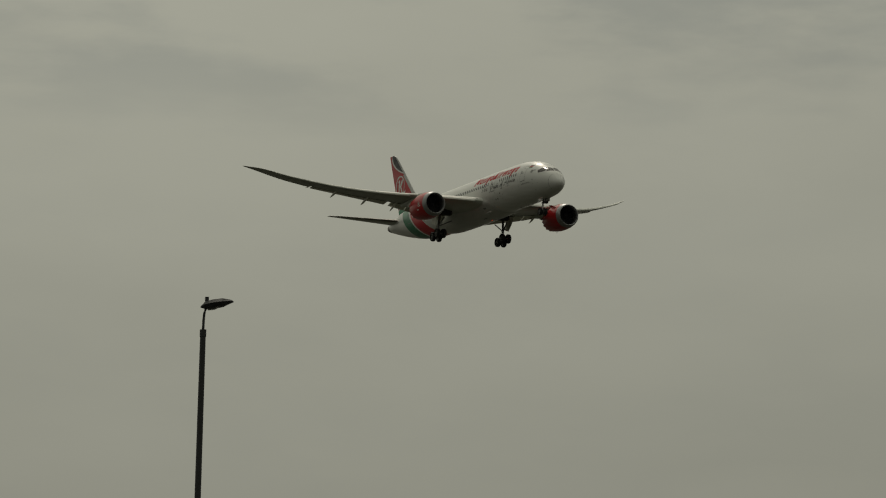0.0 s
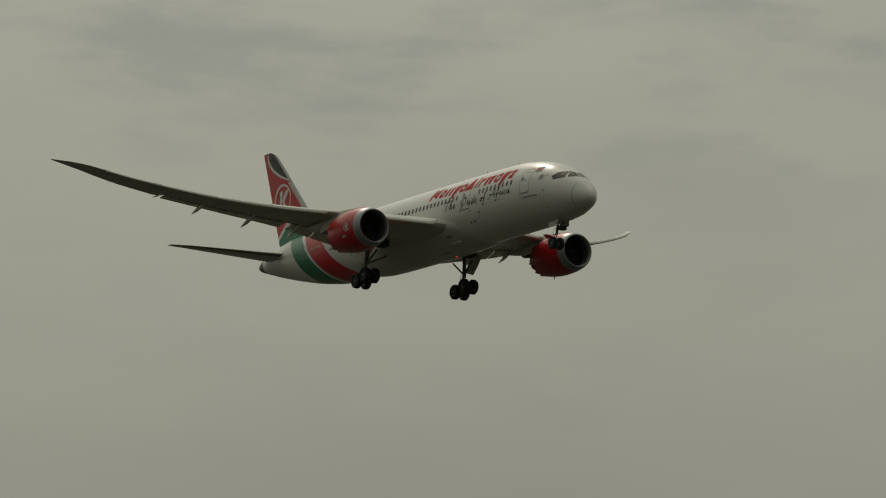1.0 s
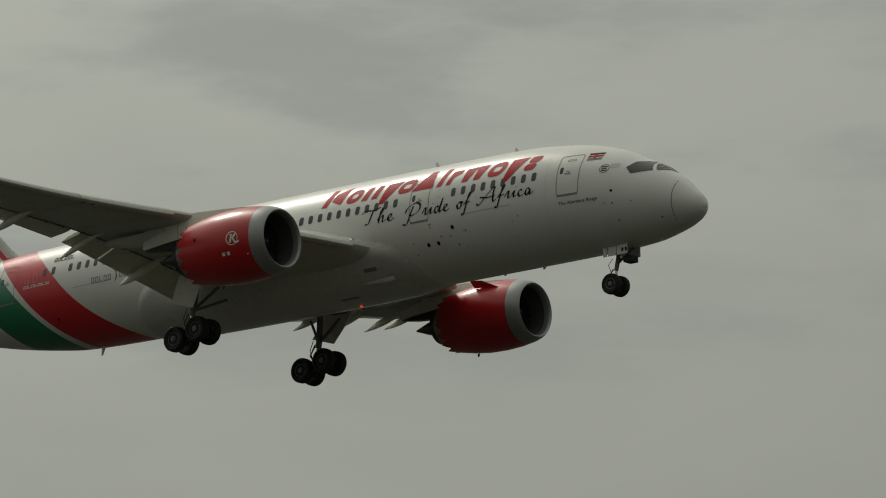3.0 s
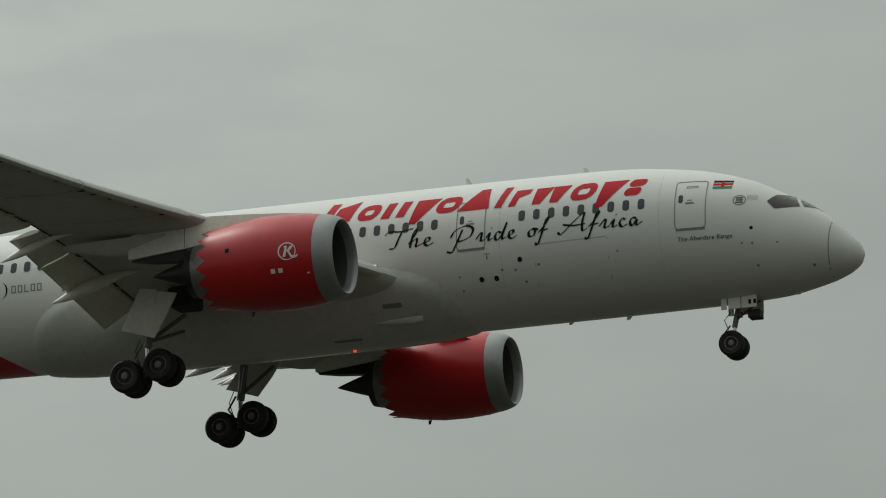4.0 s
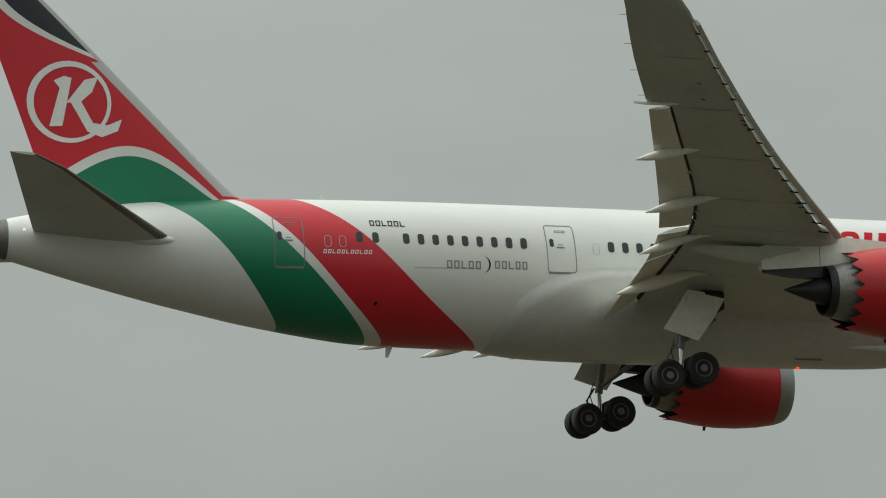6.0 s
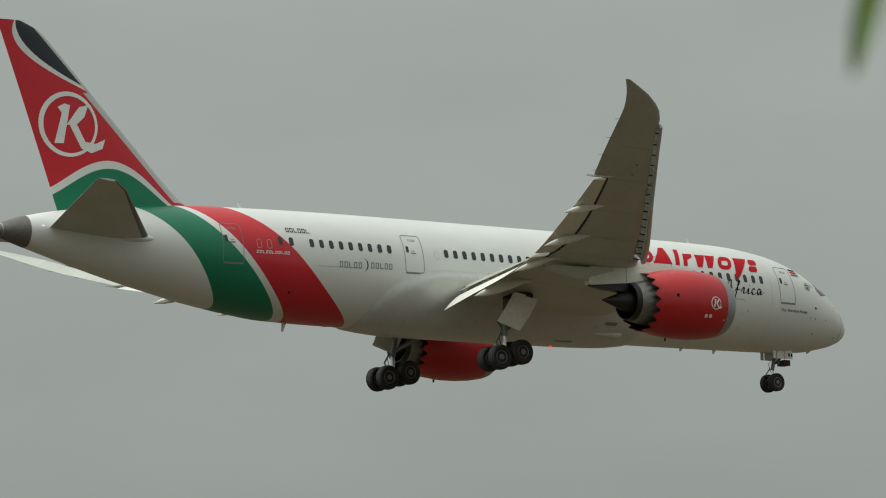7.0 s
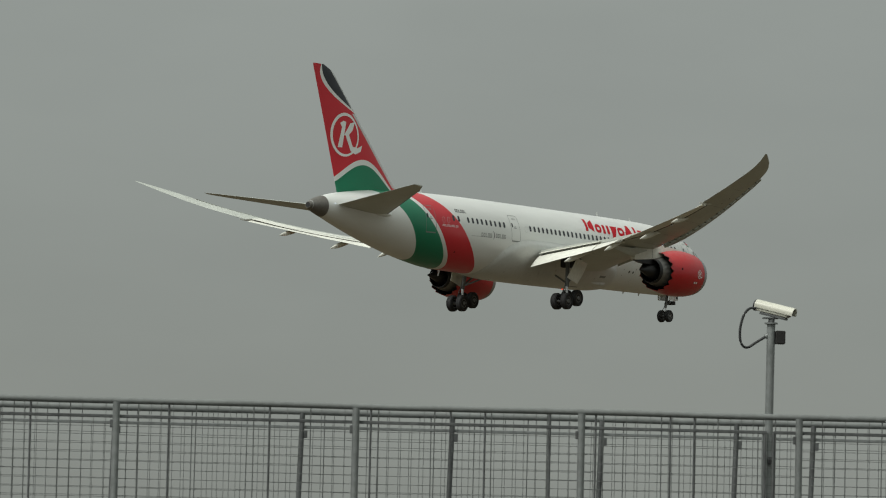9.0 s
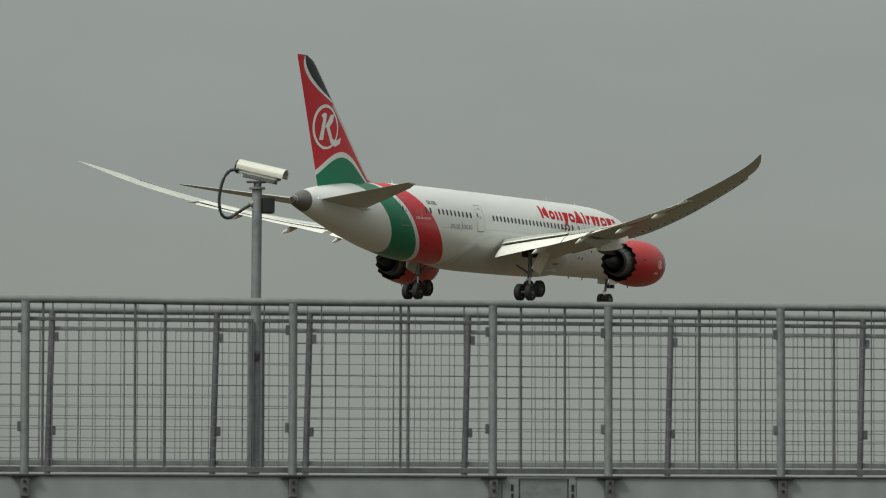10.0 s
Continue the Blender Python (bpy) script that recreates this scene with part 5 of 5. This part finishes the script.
def make_railing(posts, y, lean, group, dark):
    x0, x1 = posts[0] - 0.1, posts[-1] + 0.1
    r = tagged(new("railing"), "weathered galvanised steel mesh railing on the walkway edge", "railing", group)
    r.matrix_basis = FENCE
    m = M_STEEL_DARK if dark else M_STEEL
    placed("handrail", tube([(x0 + (x1 - x0) * k / 24, y, Z_TOP + 0.012 + 0.003 * math.sin(k * 2.1)) for k in range(25)], 0.026, 10), M_HANDRAIL, r, "", True)
    zb = Z_DECK + (0.09 if dark else 0.03)
    for k, (a, b) in enumerate(zip(posts, posts[1:])):
        w = b - a
        c, d = a, b
        bar = M_STEEL if dark else M_STEEL_DARK
        ups = () if dark else UPRIGHTS.get(a, (0.22, 0.64))
        joint = ups[-1] if len(ups) == 5 else None
        pn = placed("mesh_panel", box(c, a + (joint - 0.032) * w if joint else d, y - 0.012, y + 0.012, Z_TOP - 0.126, Z_TOP - 0.100, 0.004), bar, r, "welded wire mesh panel")
        if joint:
            placed("top_bar", box(a + joint * w, d, y - 0.012, y + 0.012, Z_TOP - 0.126, Z_TOP - 0.100, 0.004), bar, pn)
        placed("bottom_bar", box(c, d, y - 0.015, y + 0.015, zb - 0.018, zb + 0.018, 0.004), bar, pn)
        for u in ups:
            low = Z_TOP - 0.104 if joint and u > 0.8 else Z_TOP - 0.003
            placed("upright", tube([(a + u * w, y, zb), (a + u * w, y, low)], 0.012 if u > 0.8 else 0.0085, 8), bar, pn, "", True)
        n = max(3, round((d - c) / 0.092))
        bm = bmesh.new()
        jig = random.Random(17 + k + int(y * 10))
        for i in range(1, n):
            x = c + (d - c) * i / n + jig.uniform(-0.006, 0.006)
            thick = i % 5 == 2
            rr = 0.0048 if thick else 0.0024
            tube([(x, y, zb), (x + jig.uniform(-0.006, 0.006), y, Z_TOP - (0.0 if thick or jig.random() < 0.75 else 0.11))], rr, 5, bm)
        h = Z_TOP - 0.12 - zb
        q = round(h / (0.076 if dark else 0.068))
        for i in range(1, q):
            z = zb + h * i / q + jig.uniform(-0.004, 0.004)
            tube([(c, y + 0.006, z), ((c + d) / 2, y + 0.006, z + jig.uniform(-0.004, 0.004)), (d, y + 0.006, z)], 0.0024, 5, bm)
        wires = part("wire_mesh", bm, M_WIRE, pn, recalc=False)
        tagged(wires, kind="stuff")
    for i, x in enumerate(posts):
        pt = placed("post", tube([(x - lean, y - 0.03, Z_DECK - 0.02), (x, y - 0.03, Z_TOP)], 0.022 if dark else 0.029, 12), m, r, "round steel post", True)
        for z in (Z_DECK + 0.32, Z_TOP - 0.16):
            xc = x - lean * (Z_TOP - z) / (Z_TOP - Z_DECK)
            sg = 1 if dark else -1
            placed("clip", box(xc + sg * 0.018, xc + sg * 0.048, y - 0.045, y - 0.008, z - 0.045, z + 0.02, 0.005), M_STEEL_DARK, pt)
        if not dark:
            placed("base_bracket", box(x - 0.030, x + 0.030, y - 0.085, y - 0.046, Z_DECK - 0.15, Z_DECK - 0.022, 0.006), M_STEEL_DARK, pt, "bolted base bracket")
            placed("bracket_plate", box(x - 0.085, x + 0.085, y - 0.095, y - 0.02, Z_DECK - 0.022, Z_DECK - 0.004, 0.004), M_BRACKET, pt)
            for bz in (-0.05, -0.10):
                placed("bolt", revolve([(-0.006, 0.0), (-0.006, 0.012), (0.006, 0.012), (0.006, 0.0)], 6, "y", (x, y - 0.090, Z_DECK + bz)), M_BRACKET, pt)


make_railing(FRONT_POSTS, 0.0, 0.0, "walkway railings", False)
make_railing(BACK_POSTS, 1.45, 0.028, "walkway railings", True)


def make_walkway():
    w = tagged(new("walkway"), "raised steel walkway with a painted edge beam", "walkway", kind="structure")
    w.matrix_basis = FENCE
    part("deck", box(-13, 9.2, 0.0, 1.5, Z_DECK - 0.09, Z_DECK - 0.03, 0.005), M_STEEL_DARK, w)
    part("edge_beam", box(-13, 1.80, -0.045, -0.005, Z_DECK - 0.50, Z_DECK - 0.012, 0.006), M_BEAM, w, "grey painted edge beam")
    part("edge_beam", box(2.30, 9.2, -0.045, -0.005, Z_DECK - 0.50, Z_DECK - 0.012, 0.006), M_BEAM, w, "grey painted edge beam")
    # flange in dark steel, standing for the shadow line along the deck
    part("shaded_edge_flange", box(-13, 9.2, -0.06, 0.02, Z_DECK - 0.012, Z_DECK + 0.0, 0.003), M_STEEL_DARK, w)
    part("joint_plate", box(1.92, 2.245, -0.040, -0.005, Z_DECK - 0.50, Z_DECK - 0.02, 0.006), M_STEEL, w, "weathered joint plate")
    for x0, x1 in ((1.80, 1.915), (2.25, 2.30)):
        part("slotted_plate", box(x0, x1, -0.052, -0.005, Z_DECK - 0.50, Z_DECK - 0.02, 0.006), M_STEEL, w, "slotted splice plate")
    for x in (1.868, 2.275):
        for z in (0.06, 0.12, 0.18):
            part("slot", box(x - 0.008, x + 0.008, -0.056, -0.0525, Z_DECK - z - 0.045, Z_DECK - z), M_BRACKET, w)
    part("support_wall", box(-13, 9.2, 0.25, 1.25, -0.05, Z_DECK - 0.092, 0.01), material("plain_concrete", (0.30, 0.30, 0.28), 0.8, var=0.15, bump=0.2), w, "plain concrete support wall")
    part("back_beam", box(-13, 9.2, 1.505, 1.545, Z_DECK - 0.50, Z_DECK - 0.0, 0.006), M_BEAM, w)


make_walkway()


def make_security_camera():
    c = tagged(new("security_camera"), "cream security camera on grey steel pole with looped cable", "security camera")
    c.matrix_basis = FENCE
    x, y = 0.241, 0.551
    pole = part("pole", tube([(x - 0.010, y, Z_DECK - 0.03), (x, y, 3.86)], 0.034, 16), M_STEEL, c, "grey steel pole", True)
    part("pole_sleeve", box(x - 0.062, x - 0.022, y - 0.055, y - 0.010, Z_DECK - 0.03, 2.98, 0.004), M_STEEL, pole)
    part("junction_box", box(x - 0.012, x + 0.022, y - 0.075, y - 0.036, 2.715, 2.775, 0.004), M_CABLE, pole)
    part("flange", revolve([(-0.006, 0.0), (-0.006, 0.055), (0.006, 0.055), (0.006, 0.0)], 18, "y", (0, 0, 0)), M_STEEL, c).matrix_basis = Matrix.Translation((x, y, 3.868)) @ Matrix.Rotation(radians(90), 4, "X")
    part("swivel", tube([(x, y, 3.87), (x + 0.005, y, 3.915)], 0.026, 12), M_STEEL_DARK, c, "", True)
    tilt = Matrix.Translation((x + 0.026, y, 3.980)) @ Matrix.Rotation(radians(-26), 4, "Z") @ Matrix.Rotation(radians(13.5), 4, "Y")
    h = part("housing", box(-0.155, 0.135, -0.045, 0.045, -0.040, 0.035, 0.016), M_CAMHOUSE, c, "cream camera housing", True)
    h.matrix_basis = tilt
    rings = []
    for xx in (-0.16, 0.175):
        rings.append([(xx, 0.058 * math.cos(radians(a)), 0.006 + 0.046 * math.sin(radians(a))) for a in range(0, 181, 15)] + [(xx, -0.054, -0.015), (xx, -0.050, -0.015)] + [(xx, 0.052 * math.cos(radians(a)), 0.006 + 0.041 * math.sin(radians(a))) for a in range(180, -1, -15)] + [(xx, 0.050, -0.015), (xx, 0.054, -0.015)])
    part("sunshield", loft(rings), M_CAMHOUSE, h, "cream sunshield", True)
    part("back_cap", revolve([(-0.170, 0.0), (-0.170, 0.036), (-0.15, 0.042)], 20), M_CAMHOUSE, h, "cream back cap", True)
    part("back_rim", revolve([(-0.160, 0.036), (-0.176, 0.037), (-0.178, 0.042), (-0.170, 0.047), (-0.155, 0.046)], 24), M_CABLE, h, "dark rubber rim", True)
    part("housing_base", box(-0.11, 0.12, -0.034, 0.034, -0.062, -0.041, 0.005), M_STEEL_DARK, h)
    part("lens_window", box(0.1355, 0.139, -0.034, 0.034, -0.030, 0.026), M_COCKPIT, h)
    part("mount_plate", box(x - 0.07, x + 0.06, y - 0.03, y + 0.03, 3.905, 3.917, 0.003), M_STEEL_DARK, c)
    pts = [(0.118, y, 3.99), (0.06, y, 3.985), (0.015, y - 0.01, 3.93), (-0.012, y - 0.01, 3.83), (-0.012, y - 0.01, 3.73), (0.015, y - 0.01, 3.675), (0.06, y, 3.67), (0.12, y, 3.71), (0.205, y, 3.763)]
    sm = []
    for i in range(len(pts) - 1):
        for k in range(4):
            sm.append(lerp_table([(j, *q) for j, q in enumerate(pts)], i + k / 4))
    part("cable", tube(sm + [pts[-1]], 0.0105, 8), M_CABLE, c, "looped black cable", True)
    part("cable_gland", tube([(0.195, y, 3.757), (0.225, y, 3.775)], 0.022, 10), M_STEEL, c, "", True)
    part("black_box", box(0.276, 0.356, y - 0.04, y + 0.04, 3.700, 3.808, 0.008), M_BRACKET, c, "small black box")


make_security_camera()


def make_street_lamp():
    l = tagged(new("street_lamp"), "dark steel street lamp with a flat angular head", "street lamp")
    l.matrix_basis = pose(-55.740, 22.204, -0.03, 0, 0, 64.8)
    part("column", tube([(0, 0, -0.05), (0, 0, 6.0), (0, 0, 10.86)], 0.058, 16, r1=0.040), M_POST, l, "dark tapered column", True)
    part("collar", tube([(0, 0, 10.80), (0, 0, 10.84), (0, 0, 10.90)], 0.046, 16), M_POST, l, "", True)
    part("neck", tube([(0, 0, 10.86), (0.002, 0, 11.02), (0.008, 0, 11.12), (0.03, 0, 11.20), (0.07, 0, 11.245)], 0.018, 10), M_POST, l, "curved neck", True)
    rings = []
    for x, w, zt, zb in ((-0.045, 0.03, 11.225, 11.21), (0.02, 0.10, 11.285, 11.20), (0.12, 0.13, 11.315, 11.21), (0.26, 0.13, 11.335, 11.235), (0.36, 0.08, 11.325, 11.28), (0.41, 0.03, 11.312, 11.295)):
        rings.append([(x, -w, (zt + zb) / 2), (x, -w * 0.6, zt), (x, w * 0.6, zt), (x, w, (zt + zb) / 2), (x, w * 0.7, zb), (x, -w * 0.7, zb)])
    part("head", loft(rings), M_POST, l, "flat angular lamp head")
    part("lens_bowl", loft([[(0.03, -0.07, 11.206), (0.03, 0.07, 11.206), (0.20, 0.08, 11.222), (0.20, -0.08, 11.222)], [(0.06, -0.045, 11.178), (0.06, 0.045, 11.178), (0.15, 0.045, 11.190), (0.15, -0.045, 11.190)]]), M_LENS, l, "clear lens bowl")
    part("photocell", tube([(0.04, 0, 11.29), (0.04, 0, 11.335), (0.04, 0, 11.36)], 0.028, 12), M_POST, l, "small round photocell", True)


make_street_lamp()


# ---- a leafy twig that swings into view close to the lens ----
def leaf_mesh(n=10):
    rings = []
    for i in range(n + 1):
        u = i / n
        w = 0.0042 * math.sin(math.pi * min(1, u * 0.94 + 0.05)) ** 0.8 + 0.0004
        z = -0.046 * u
        rings.append([(-w, -0.003 * u * u, z), (0, 0.0015, z), (w, -0.003 * u * u, z), (0, 0.0008, z)])
    return loft(rings)


twig = tagged(new("hanging_twig"), "thin green twig with narrow leaves swinging in the wind", "twig")
part("stem", tube([(0, 0, 0.0), (0.003, 0.001, 0.03), (0.009, 0.003, 0.08), (0.03, 0.008, 0.18)], 0.0008, 7), M_TWIG, twig, "", True)
for dx, dz, rx, ry in ((0, 0.0, 4, 6), (0.002, 0.02, -8, -16), (0.006, 0.055, 10, 24), (0.012, 0.10, -6, -22)):
    lf = part("leaf", leaf_mesh(), M_LEAF, twig, "narrow green leaf", True)
    lf.matrix_basis = pose(dx, 0, dz, rx, ry, 0)

# swing of the twig
TWIG_ROWS = [
    (0.0, pose(1.0426, 1.0570, 2.1608, 0, 0, -38.0)),
    (6.8, pose(1.0225, 1.0669, 2.1108, 0, 0, -38.0)),
    (7.0, pose(0.9973, 1.0941, 2.0329, 0, 8, -38.0)),
    (7.1, pose(0.9711, 1.1162, 2.0224, 0, 4, -38.0)),
    (7.2, pose(0.9876, 1.0995, 2.0307, 0, 6, -38.0)),
    (7.3, pose(1.0001, 1.0848, 2.0320, 0, 4, -38.0)),
    (7.5, pose(1.0202, 1.0655, 2.0976, 0, 0, -38.0)),
    (10.0, pose(1.0452, 1.0558, 2.1576, 0, 0, -38.0)),
]


def motions():
    walk(airliner, PLANE_ROWS)
    walk(twig, TWIG_ROWS)


motions()
